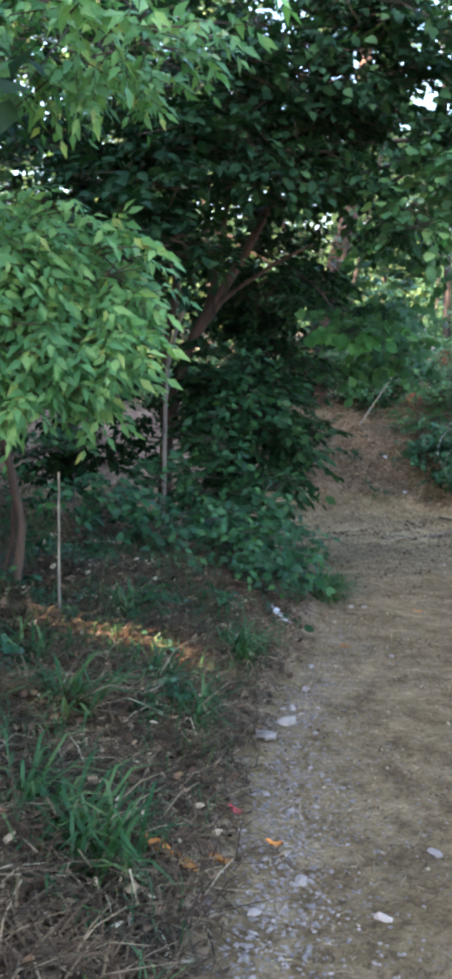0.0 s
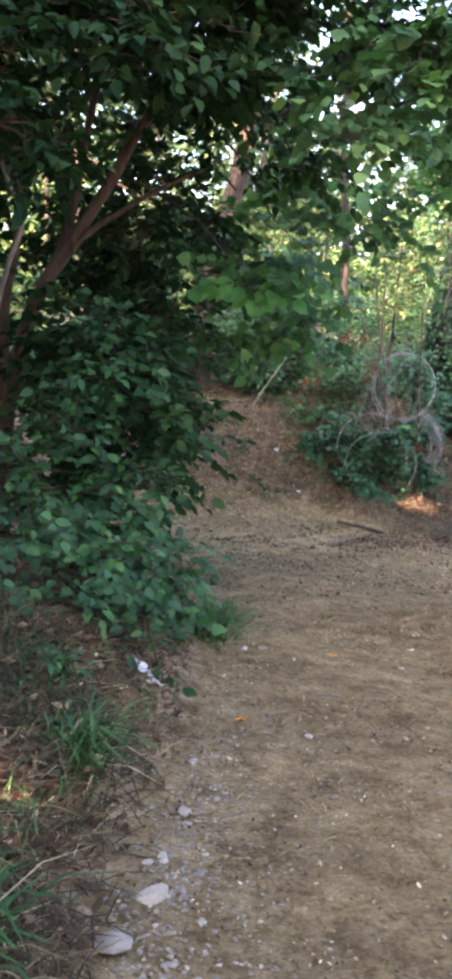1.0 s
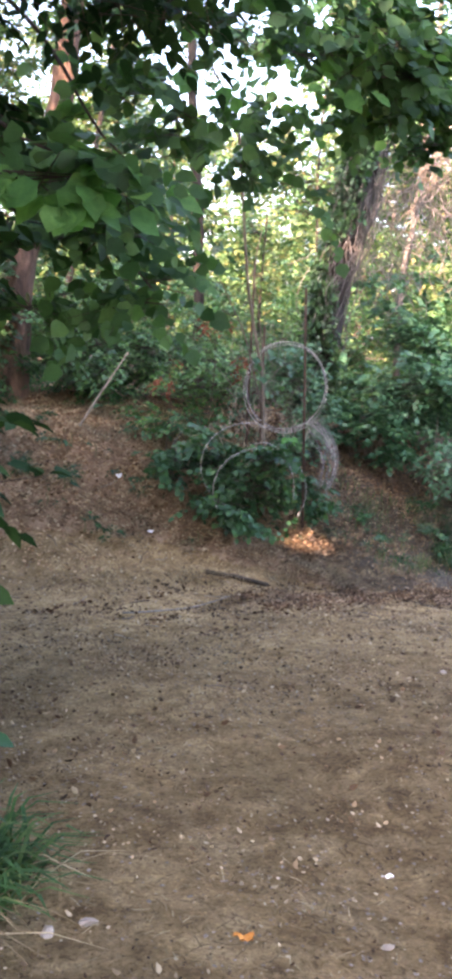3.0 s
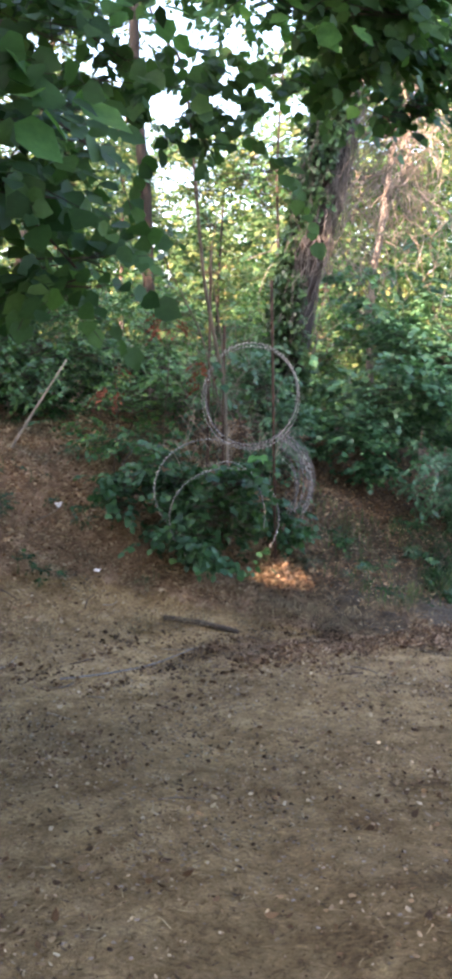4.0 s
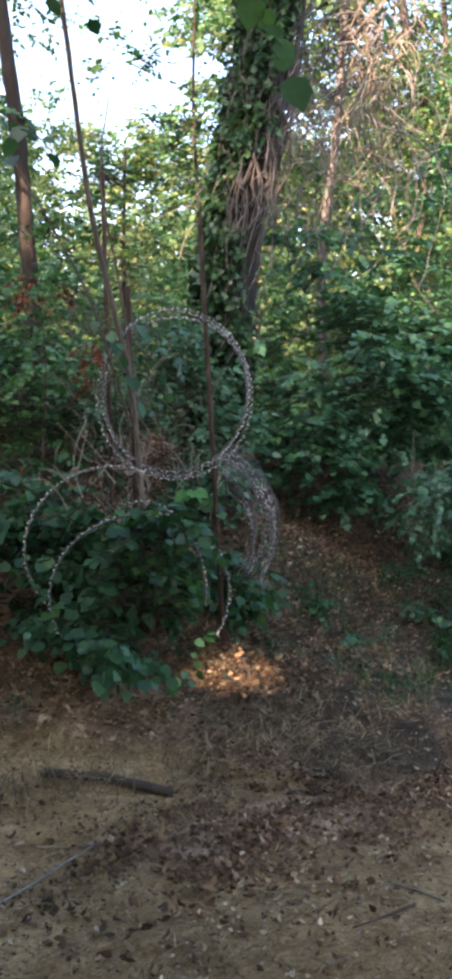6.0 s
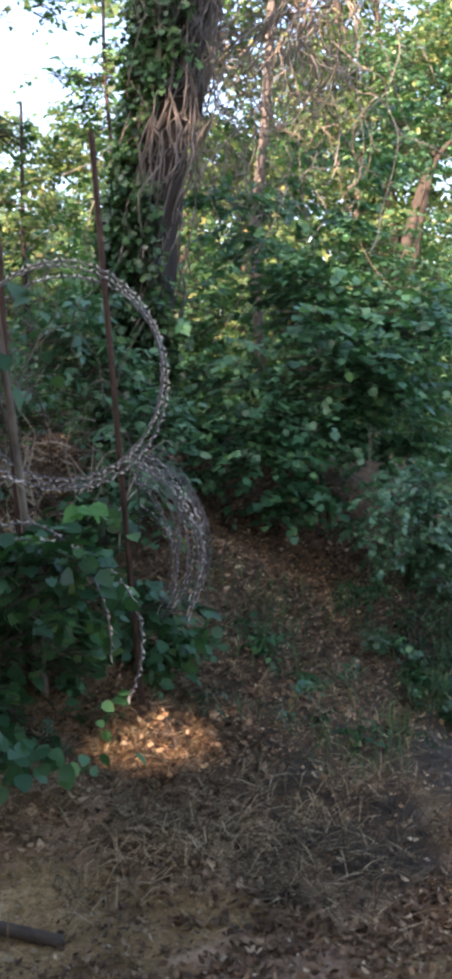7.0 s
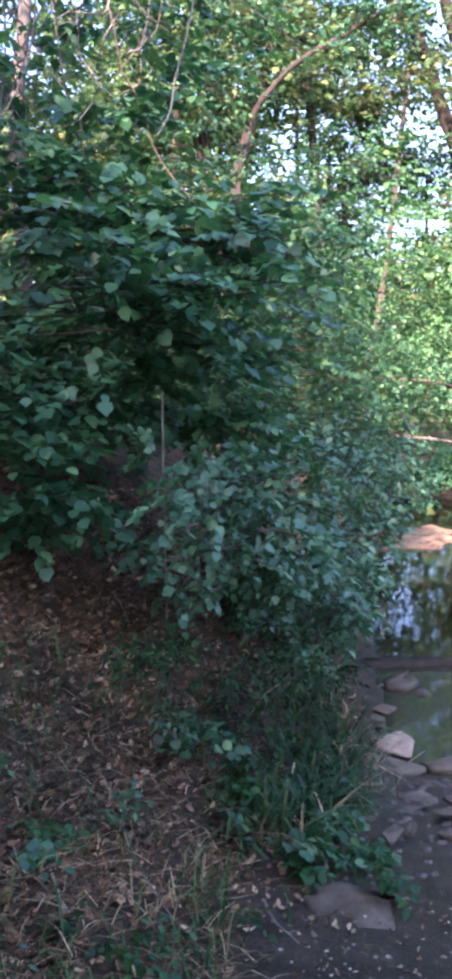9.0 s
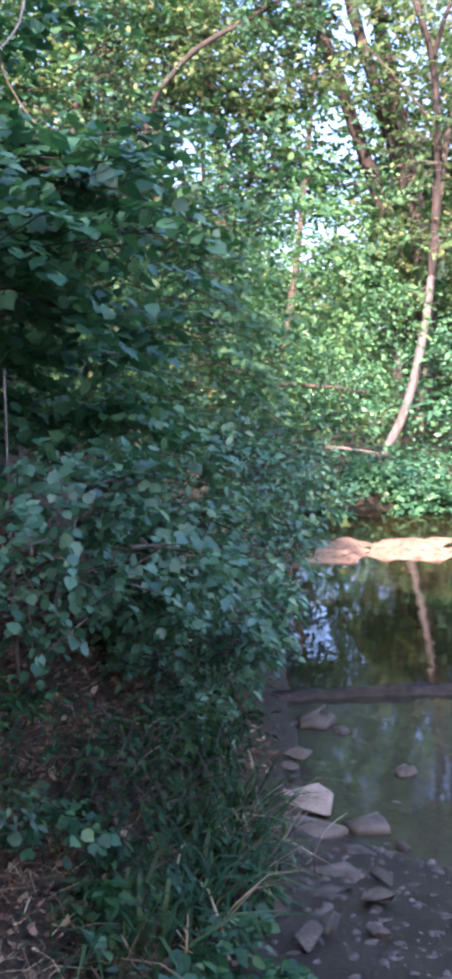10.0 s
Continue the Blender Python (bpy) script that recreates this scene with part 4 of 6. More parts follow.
woodland_tree("alder_tree", (4.75, 18.0, gz(4.75, 18.0)), "dark sapling standing against the sky behind the wire", 65,
              [(4.75, 18.0, 1.4), (4.74, 18.0, 2.8), (4.77, 18.0, 3.9)], 0.03, 0.012,
              [((4.74, 18.0, 3.35), (0.22, 0.2, 0.5), 40), ((4.4, 18.0, 3.0), (0.4, 0.3, 0.35), 36), ((4.3, 18.0, 3.4), (0.25, 0.2, 0.3), 12)], LEAF_DARK, BARK_DARK, 7, 0.075, 0.22)

# dead creeper hanging in the trees
dead = thing("dead_creeper", (6.25, 16.9, gz(6.25, 16.9)), "tangle of dry bare creeper stems hanging between trees", "creeper")
rng = np.random.default_rng(81)
for i in range(250):
    p = np.array([rng.normal(6.32, 0.24), rng.normal(16.5, 0.15), rng.uniform(3.9, 5.4)]) if i < 190 else np.array([rng.normal(6.1, 0.26), rng.normal(17.3, 0.15), rng.uniform(3.1, 4.4)])
    pts = [p]
    turn, spin = rng.uniform(0, 6.28), rng.normal(0, 0.9)
    for j in range(rng.integers(5, 11)):
        turn += spin + rng.normal(0, 0.3)
        p = p + np.array([0.13 * math.cos(turn) + rng.normal(0, 0.03), rng.normal(0, 0.06), 0.10 * math.sin(turn) - rng.uniform(0.04, 0.17)])
        pts.append(p)
    V, F = tube(pts, 0.0065, 0.004, 4, 0.07, 0.1, i)
    part("stem", V, F, BARK_PALE if i % 3 else BARK_GREY, dead)

# ------------------------------------------------------------------ woodland beyond
def wood_mesh(seed, h):
    rng = np.random.default_rng(seed)
    blobs = [((rng.normal(0, 0.8), rng.normal(0, 0.8), h * rng.uniform(0.35, 0.95)), (rng.uniform(1.0, 1.9), rng.uniform(1.0, 1.9), rng.uniform(0.8, 1.4)), 150) for i in range(9)]
    return blobs


kinds = []
for i, h in enumerate((9.0, 11.0, 7.0)):
    t0 = woodland_tree("wood_tree", (0, 0, 0), "sunlit broad-leaved tree of the wood beyond the bank, with unseen copies beside the start", 100 + i,
                       [(0, 0, -0.3), (0.1, 0, h * 0.4), (-0.1, 0.1, h * 0.9)], 0.10, 0.03, wood_mesh(100 + i, h), size=0.17, length=0.55, per=7, group="wood trees")
    kinds.append(t0)
# those at x < -4 are unseen, added to keep sun off the track
WOOD = [(-3.5, 22), (-0.5, 24), (1.5, 27), (-2.5, 18.5), (3.2, 30), (9.6, 26), (15, 29), (20, 31),
        (23, 29), (26, 26), (21.5, 25.5), (25, 22), (28, 18), (19.0, 27.5), (14, 36), (19, 34), (24, 33), (26, 36), (27, 29.5), (21, 39), (12.4, 36), (8, 39), (-2, 34), (-8, 27), (30, 32), (32, 24), (30, 12), (17, 38), (22, 36), (5.2, 34), (-6.5, 7.5), (-7.5, 11), (-8.5, 3.1), (-7.5, 0), (-11, 1), (-12, 6), (-5.2, 10.2), (-8, 2), (-9.5, 5.5), (-11, 4.7), (-13, 0), (-6.8, 5), (-6.2, 1.5), (-5.8, 3.5), (-7.3, 9.2), (-8.6, 6.8), (-5.5, 7.0), (-9.8, 10.5), (-12.5, 9), (-10.3, 7), (-13.5, 4), (-9, 0.8), (-4.6, 8.6), (-5, 11.8), (-4.8, 5.4),
        (-5.2, -1.2), (-6.5, -3.0), (-8.2, -1.8), (-8.0, -5.0), (-10.2, -3.6), (-6.2, -6.0), (-10.0, -7.0), (-12.5, -5.5), (-4.6, -4.2), (-8.4, -8.4), (-12, -2),
        # right of and behind the start: unseen copies, added to dim the sky light
        (5.8, -2.0), (6.8, 1.2), (6.6, 4.2), (8.8, -3.6), (9.2, 3.0), (4.4, -6.0), (1.6, -8.4), (-1.6, -8.8), (8.2, -0.6), (9.8, 6.4), (7.0, -7.4), (-6, 13.4), (-8.6, 12.2), (-4.3, 14.3), (-5.8, 11.4)]
rng = np.random.default_rng(5)
for i, (x, y) in enumerate(WOOD):
    m = pose(x, y, gz(x, y), rng.normal(0, 5), rng.normal(0, 5), rng.uniform(0, 360)) @ Matrix.Diagonal((1, 1, 1, 1))
    if x < -4:
        r2 = np.random.default_rng(700 + i)
        h, z0 = r2.uniform(9.0, 11.5), gz(x, y)
        woodland_tree("wood_tree", (x, y, z0), "unseen tall broad-leaved tree added to shade the track", 700 + i, [(x, y, z0 - 0.3), (x + 0.1, y, z0 + h * 0.4), (x - 0.1, y, z0 + h * 0.9)], 0.14, 0.04,
                      [((x + r2.normal(0, 0.9), y + r2.normal(0, 0.9), z0 + h * (0.16 + 0.065 * j + r2.normal(0, 0.03))), (r2.uniform(1.1, 2.0), r2.uniform(1.1, 2.0), r2.uniform(0.9, 1.4)), 140) for j in range(13)],
                      size=0.19, length=0.55, per=7, group="wood trees")
    elif i < 3:
        kinds[i].matrix_basis = m
    else:
        copy_thing(kinds[i % 3], m)

# undergrowth of the far side, one leafy mass
rng = np.random.default_rng(6)
blobs = []
for i in range(46):
    x = -10 + 46 * i / 45 + rng.normal(0, 0.5)
    y = 27 + 4 * math.sin(x * 0.4) + rng.normal(0, 1.5) - max(0, x - 18) * 0.35
    blobs.append(((x, y, gz(x, y) + 0.6), (1.5, 1.2, rng.uniform(1.1, 2.3)), 190))
(V, F), tw = foliage(7, blobs, 0.5, 7, 0.16, "far", gap=0.3)
solo("undergrowth", V, F, LEAF_FAR, "sunlit green undergrowth of the wood", "undergrowth", kind="stuff")

# the wood closing the view all round
rng = np.random.default_rng(26)
blobs = []
for i in range(64):
    a = radians(-62 + 2.35 * i)
    r = 40 + rng.uniform(0, 7)
    x, y = 4 + r * math.sin(a), 12 + r * math.cos(a)
    gap_ = 0.68 if abs(math.degrees(a) - 13.5) < 4.5 else 0.74 if 25 < math.degrees(a) < 36 else 0.55 if 41 < math.degrees(a) < 51 else 1.0
    blobs.append(((x, y, gz(x, y) + 2.6 * gap_), (2.6, 2.2, 3.2 * gap_), 620))
    blobs.append(((x + rng.normal(0, 1), y + 2, gz(x, y) + 8.0 * gap_), (2.6, 2.2, 3.6 * gap_), 300))
(V, F), tw = foliage(27, blobs, 0.9, 8, 0.36, "far", gap=0.25)
solo("far_wood", V, F, LEAF_FAR, "sunlit edge of the distant wood", "wood", kind="stuff")

# growth just behind the bank's crest
rng = np.random.default_rng(16)
for i in range(17):
    x = -3.2 + 0.95 * i + rng.normal(0, 0.2)
    y = max(17.6 + rng.uniform(0.0, 2.2), float(np.interp(x, TOE_X, TOE_Y)) + 2.6 + rng.uniform(0, 1))
    h = rng.uniform(0.7, 1.25)
    shrub("thicket_bush", (x, y, gz(x, y)), "green leafy bush growing behind the crest of the bank", "bush", 300 + i,
          [((x, y, gz(x, y) + 0.75 * h), (0.85, 0.7, 0.85 * h), 200), ((x + rng.normal(0, 0.4), y + 0.2, gz(x, y) + 1.3 * h), (0.55, 0.5, 0.7 * h), 110)],
          LEAF_THICKET if i % 4 else LEAF_FAR, 0.3, 9, 0.078, "far", "crest bushes", gap=0.2, twig_share=0.6)

rng = np.random.default_rng(17)
for i in range(18):
    x, y = -1.6 + 0.33 * i + rng.normal(0, 0.12), 16.7 + rng.uniform(-0.5, 0.6)
    h = rng.uniform(0.4, 0.7)
    shrub("undershrub", (x, y, gz(x, y)), "low dark bramble growing on top of the bank", "bush", 340 + i,
          [((x, y, gz(x, y) + 0.6 * h), (0.45, 0.35, 0.7 * h), 110)], LEAF_BRAMBLE if i % 2 else LEAF_THICKET, 0.2, 7, 0.065, "oval", "crest brambles", gap=0.15, twig_share=0.5)

for i, (x, y, h, r) in enumerate([(4.15, 15.25, 0.85, 0.42), (4.55, 15.35, 0.6, 0.3), (2.55, 16.9, 0.95, 0.55), (3.3, 17.1, 0.95, 0.55), (2.0, 17.3, 0.8, 0.5), (0.5, 16.9, 0.8, 0.5), (5.5, 17.3, 0.9, 0.5)]):
    shrub("thicket_bush", (x, y, gz(x, y)), "dark leafy bush crowding the crest of the bank", "bush", 370 + i,
          [((x, y, gz(x, y) + 0.55 * h), (r, r * 0.8, 0.6 * h), int(420 * r)), ((x + 0.1, y, gz(x, y) + 1.0 * h), (r * 0.7, r * 0.6, 0.45 * h), int(220 * r))],
          # first two use the paler snowberry leaf, standing in for backlight
          LEAF_BLUE if i < 2 else LEAF_THICKET, 0.22, 8, 0.066, "oval", "crest bushes", gap=0.15, twig_share=0.6)

# low growth covering the ground of the plateau
rng = np.random.default_rng(18)
blobs = []
for i in range(110):
    x = rng.uniform(-3, 9)
    y = max(16.9, float(np.interp(x, TOE_X, TOE_Y)) + 2.7) + rng.uniform(0, 6.5)
    blobs.append(((x, y, gz(x, y) + 0.14), (0.55, 0.5, rng.uniform(0.14, 0.36)), 60))
(V, F), tw = foliage(19, blobs, 0.22, 7, 0.075, "oval", gap=0.1)
solo("ground_cover", V, F, LEAF_THICKET, "low green undergrowth covering the top of the bank", "undergrowth", kind="stuff")

# far bank of the stream
rng = np.random.default_rng(8)
blobs = []
for i in range(170):
    s = rng.uniform(-9, 10)
    dd = rng.uniform(25.7, 31.0) if i < 120 else rng.uniform(25.1, 25.9)
    x, y = 0.72 * dd + 0.695 * s, 0.695 * dd - 0.72 * s
    if dd < 28.6:
        blobs.append(((x, y, gz(x, y) + 0.12), (0.8, 0.8, rng.uniform(0.18, 0.42)), 80))
    else:
        blobs.append(((x, y, gz(x, y) + rng.uniform(0.2, 1.9)), (1.2, 1.1, rng.uniform(0.7, 1.5)), 200))
(V, F), tw = foliage(9, blobs, 0.4, 7, 0.12, "far", gap=0.3)
# dark elder leaf used so the far bank's shade is in the colour
solo("bank_undergrowth", V, F, LEAF_ELDER, "green undergrowth on the far bank of the stream", "undergrowth", kind="stuff")

# ------------------------------------------------------------------ razor wire, posts, sticks
def ring(c, rx, rz, yaw, lean, seed, turns=1.0, a0=0.0, sides=6, r=0.0045, drift=0.0, wob=0.012):
    """A loop of wire standing upright, as (points along it)."""
    rng = np.random.default_rng(seed)
    n = int(64 * turns)
    a = a0 + np.linspace(0, 2 * np.pi * turns, n)
    ph = rng.uniform(0, 6.28, 3)
    rr = 1 + wob * np.sin(3 * a + ph[0]) + wob * np.sin(2 * a + ph[1])
    P = np.stack([np.cos(a) * rx * rr, np.linspace(0, drift, n) + 0.01 * np.sin(2 * a + ph[2]), np.sin(a) * rz * rr], 1)
    R = np.array((Matrix.Rotation(radians(yaw), 3, 'Z') @ Matrix.Rotation(radians(lean), 3, 'X')))
    return P @ R.T + np.array(c)


def barbs(P, size=0.044, every=0.052):
    """Flat cut barbs along a wire: a bow-tie blade every few centimetres."""
    seg = np.r_[0, np.cumsum(np.linalg.norm(np.diff(P, axis=0), axis=1))]
    s = np.arange(0, seg[-1], every)
    Q = np.stack([np.interp(s, seg, P[:, j]) for j in range(3)], 1)
    T = unit(np.gradient(Q, axis=0))
    c = P.mean(0)
    out_ = unit(Q - c)
    N = unit(np.cross(T, out_))
    w = size
    pts = [(-0.5, 0.0), (-0.62, 0.32), (-0.2, 0.10), (0.2, 0.10), (0.62, 0.32), (0.5, 0.0), (0.62, -0.32), (0.2, -0.10), (-0.2, -0.10), (-0.62, -0.32)]
    V, F, n = [], [], 0
    for q, t, o, m in zip(Q, T, out_, N):
        for lift in (0.0012, -0.0012):
            V += [q + t * (u * w) + o * (v * w) + m * lift for u, v in pts]
        F += [(n, n + 1, n + 2, n + 8), (n, n + 8, n + 9, n), (n + 2, n + 3, n + 7, n + 8), (n + 3, n + 4, n + 5, n + 7), (n + 5, n + 6, n + 7, n + 5)]
        n += 20
    F = [f for f in F if len(set(f)) == 4]
    return np.array(V), np.array(F)


coil = thing("razor_wire_coil", (3.8, 14.0, gz(3.8, 14.0)), "galvanised razor wire loops hung on posts in the brambles", "razor wire")
LOOPS = [((3.79, 14.00, 1.855), 0.39, 0.425, -18, 4, 1, 0.4, 1.03), ((3.82, 14.10, 1.875), 0.375, 0.415, -26, -3, 2, 0.8, 1.03), ((3.86, 14.20, 1.85), 0.38, 0.42, -33, -8, 3, 1.2, 1.03),
         ((3.49, 13.66, 0.92), 0.43, 0.41, -8, 4, 4, -0.5, 0.70), ((3.40, 13.88, 1.12), 0.41, 0.40, -14, -4, 5, 1.2, 0.52), ((3.58, 13.85, 0.95), 0.30, 0.40, -40, 2, 6, -0.2, 0.5), ((3.14, 14.35, 1.12), 0.36, 0.36, -30, -6, 7, 2.2, 0.2)]
for c, rx, rz, yaw, lean, sd, a0, turns in LOOPS:
    P = ring(c, rx, rz, yaw, lean, sd, turns, a0)
    wire = part("wire_loop", *tube(P, 0.0034, 0.0034, 5, 0.05, 0, sd), DULL_WIRE, coil, smooth=True)
    V, F = barbs(P, 0.044, 0.063)
    tagged(part("barb_tape", V - np.array(coil.location), F, ZINC, wire), kind="stuff")
bunch = thing("wire_bundle", (4.3, 14.05, gz(4.3, 14.05)), "compressed bundle of grey razor wire hanging beside a post", "razor wire")
rng = np.random.default_rng(14)
for i in range(30):
    o = (i * 17 % 30) / 29 - 0.5
    c = (4.05 + 0.02 * rng.normal(), 14.08 + o * 0.12, 1.13 + 0.03 * rng.normal())
    P = ring(c, 0.275 + o * 0.20 + 0.012 * rng.normal(), 0.365 + o * 0.13 + 0.015 * rng.normal(), -10 + 7 * rng.normal(), 10 * o + 4 * rng.normal(), 30 + i, 0.34, -0.70 + 0.07 * rng.normal(), wob=0.035)
    wire = part("wire_strand", *tube(P, 0.0014, 0.0014, 4, 0.05, 0, i), DULL_WIRE, bunch, smooth=True)
    V, F = barbs(P, 0.034 + 0.004 * rng.normal(), 0.056 + 0.0006 * i)
    tagged(part("barb_tape", V - np.array(bunch.location), F, DULL_WIRE if i % 3 else ZINC, wire), kind="stuff")


def angle_post(x, y, top, lean, label):
    """Rusty angle-iron picket."""
    z0 = gz(x, y) - 0.2
    ob = thing("fence_post", (x, y, gz(x, y)), label, "post", "fence posts")
    w, t = 0.019, 0.004
    prof = [(0, 0), (w, 0), (w, t), (t, t), (t, w), (0, w)]
    V, F = [], []
    for z in (z0, top):
        dx = lean * (z - z0)
        V += [(x + px + dx, y + py, z) for px, py in prof]
    for i in range(6):
        j = (i + 1) % 6
        F.append((i, j, 6 + j, 6 + i))
    F += [(6, 7, 8, 9), (6, 9, 10, 11), (3, 2, 1, 0), (5, 4, 3, 0)]
    part("picket", V, F, RUST, ob)
    return ob


angle_post(4.12, 14.15, 2.80, -0.055, "rusty angle-iron fence post holding the wire")
angle_post(3.66, 14.25, 2.42, -0.02, "shorter rusty fence post bound with dry stems")
angle_post(3.62, 14.6, 3.05, -0.01, "thin dark fence post behind the wire")

# woody vine climbing from the wire into the branches
vine = thing("vine", (3.5, 14.1, gz(3.5, 14.1)), "woody vine climbing from the wire up into the branches", "vine")
V, F = joined([tube([(3.7, 14.15, 0.6), (3.6, 14.1, 1.8), (3.47, 14.0, 2.32), (3.37, 14.0, 2.75), (3.27, 14.0, 3.55), (3.16, 14.0, 4.31), (2.97, 14.0, 4.55), (2.6, 13.8, 5.2)], 0.016, 0.01, 6, 0.1, 0.15, 3),
               tube([(3.6, 14.15, 1.7), (3.4, 14.1, 2.3), (3.25, 14.1, 2.6), (3.0, 14.05, 3.0)], 0.009, 0.005, 5, 0.1, 0.15, 4),
               tube([(3.62, 14.15, 1.8), (3.55, 14.1, 2.35), (3.45, 14.1, 2.9), (3.5, 14.1, 3.3)], 0.008, 0.004, 5, 0.1, 0.15, 5)])
part("stem", V, F, BARK_GREY, vine, smooth=True)
(V, F), tw = foliage(15, [((3.2, 14.0, 3.2), (0.3, 0.2, 0.3), 5), ((3.1, 14.0, 3.8), (0.3, 0.2, 0.3), 6), ((3.2, 14.0, 4.3), (0.3, 0.2, 0.3), 6), ((3.45, 14.1, 2.4), (0.3, 0.2, 0.3), 6)], 0.3, 4, 0.09, "round", droop=0.6)
part("leaves", V, F, LEAF_DARK, vine)

shrub("vine_thicket", (3.6, 13.95, gz(3.6, 13.95)), "broad-leaved creeper growing over the lower wire loops", "creeper", 57,
      [((3.26, 13.84, 0.80), (0.18, 0.09, 0.16), 60), ((3.66, 13.78, 0.66), (0.17, 0.09, 0.13), 60), ((3.46, 13.66, 0.70), (0.30, 0.07, 0.14), 190), ((3.60, 13.98, 0.56), (0.26, 0.10, 0.14), 90), ((3.52, 13.62, 0.90), (0.16, 0.05, 0.18), 80), ((3.80, 13.74, 0.64), (0.16, 0.08, 0.13), 70), ((3.78, 13.82, 0.84), (0.12, 0.08, 0.20), 50), ((3.36, 13.76, 0.66), (0.13, 0.07, 0.10), 40), ((2.95, 14.25, 1.1), (0.24, 0.12, 0.18), 60), ((3.50, 13.66, 1.20), (0.22, 0.07, 0.13), 60), ((3.52, 13.98, 0.80), (0.38, 0.14, 0.24), 220), ((3.50, 13.90, 0.90), (0.16, 0.10, 0.20), 90), ((3.62, 13.88, 1.05), (0.22, 0.10, 0.30), 90), ((3.3, 14.2, 0.9), (0.5, 0.25, 0.35), 150), ((4.32, 14.4, 0.75), (0.25, 0.14, 0.2), 80), ((2.95, 14.5, 1.15), (0.45, 0.3, 0.4), 150),
       ((3.85, 14.3, 0.9), (0.5, 0.2, 0.4), 120), ((3.36, 13.78, 1.02), (0.14, 0.06, 0.20), 60), ((3.42, 13.60, 1.02), (0.20, 0.05, 0.16), 70), ((3.44, 13.54, 1.27), (0.15, 0.05, 0.08), 50), ((3.58, 13.52, 1.26), (0.12, 0.05, 0.08), 34)],
      LEAF_CREEPER, 0.15, 6, 0.065, "round", droop=0.4, gap=0.1, hollow=0.3)

# dry stems tangled round the posts, and dead sprigs in the thicket
tangle = thing("dry_stems", (3.75, 14.3, gz(3.75, 14.3)), "tangle of dry brown stems round the fence posts", "dry stems")
rng = np.random.default_rng(58)
for i in range(150):
    p = np.array([np.clip(rng.normal(3.74, 0.22), 3.3, 4.1), rng.normal(14.32, 0.09), rng.uniform(1.05, 1.6) if i % 3 else rng.uniform(1.6, 2.2)])
    pts, turn = [p], rng.uniform(0, 6.28)
    for j in range(rng.integers(3, 5)):
        turn += rng.normal(0, 0.7)
        p = p + np.array([0.08 * math.cos(turn), rng.normal(0, 0.03), 0.09 * math.sin(turn) + 0.05])
        pts.append(p)
    V, F = tube(pts, 0.0036, 0.002, 4, 0.08, 0.1, i)
    part("stem", V, F, (BARK_GREY, BARK_RED, DRY_WOOD)[i % 3], tangle)
withered = thing("dry_stems", (6.75, 15.3, gz(6.75, 15.3)), "withered brown stems standing among the bank weeds", "dry stems")
for i in range(44):
    x, y = rng.normal(6.7, 0.3), rng.normal(15.3, 0.22)
    p, turn, pts = np.array([x, y, gz(x, y) - 0.02]), rng.uniform(0, 6.28), []
    for j in range(5):
        pts.append(p)
        p = p + np.array([0.04 * math.cos(turn), 0.04 * math.sin(turn) - 0.02, rng.uniform(0.03, 0.12) * (1 - 0.16 * j)])
    V, F = tube(pts, 0.0035, 0.0015, 4, 0.08, 0.1, i)
    part("stem", V, F, BARK_RED if i % 2 else DRY_WOOD, withered)
for i, (c, n) in enumerate([((3.30, 14.9, 2.36), 26), ((2.86, 14.9, 1.93), 18), ((3.52, 14.25, 2.12), 14)]):
    sprig = thing("dead_sprig", (c[0], c[1], c[2] - 0.2), "rust-brown withered leaves hanging in the thicket", "dead leaves", "dead sprigs")
    (V, F), tw = foliage(590 + i, [(c, (0.12, 0.1, 0.26), n)], 0.11, 6, 0.038, "oval", droop=0.8, gap=0.0)
    tagged(part("foliage", V, F, LEAF_RUST, sprig), kind="stuff")
    V, F = tube([(c[0], c[1] + 0.02, c[2] - 0.9), (c[0] + 0.03, c[1], c[2] - 0.3), (c[0] - 0.02, c[1], c[2] + 0.2)], 0.005, 0.002, 5, 0.1)
    part("stem", V, F, BARK_RED, sprig)

# leaning dead pole and sticks
def stick(pts, r0, r1, label, mat=None, name="stick", seed=0):
    V, F = tube(pts, r0, r1, 7, 0.12, 0.12, seed)
    return solo(name, V, F, mat or DRY_WOOD, label, "stick", "sticks", smooth=True)


stick([(2.0, 15.1, 1.33), (2.2, 15.1, 1.66), (2.47, 15.1, 2.09)], 0.014, 0.008, "pale dead branch leaning on the bank shrubs")
stick([(2.02, 12.33, gz(2.02, 12.33) + 0.01), (2.21, 12.35, gz(2.21, 12.35) + 0.012), (2.62, 12.56, gz(2.62, 12.56) + 0.012), (3.03, 12.80, gz(3.03, 12.80) + 0.01)], 0.007, 0.004, "long dry stem lying across the dirt track", BARK_PALE)
stick([(1.31, 6.94, gz(1.31, 6.94) + 0.008), (1.43, 6.89, gz(1.43, 6.89) + 0.008)], 0.004, 0.003, "short pale stick lying on the dirt track", BARK_PALE)
stick([(15.2, 23.4, 1.27), (15.76, 22.81, 1.21), (16.1, 22.42, 1.12)], 0.035, 0.02, "dead branch jutting out over the stream", BARK)
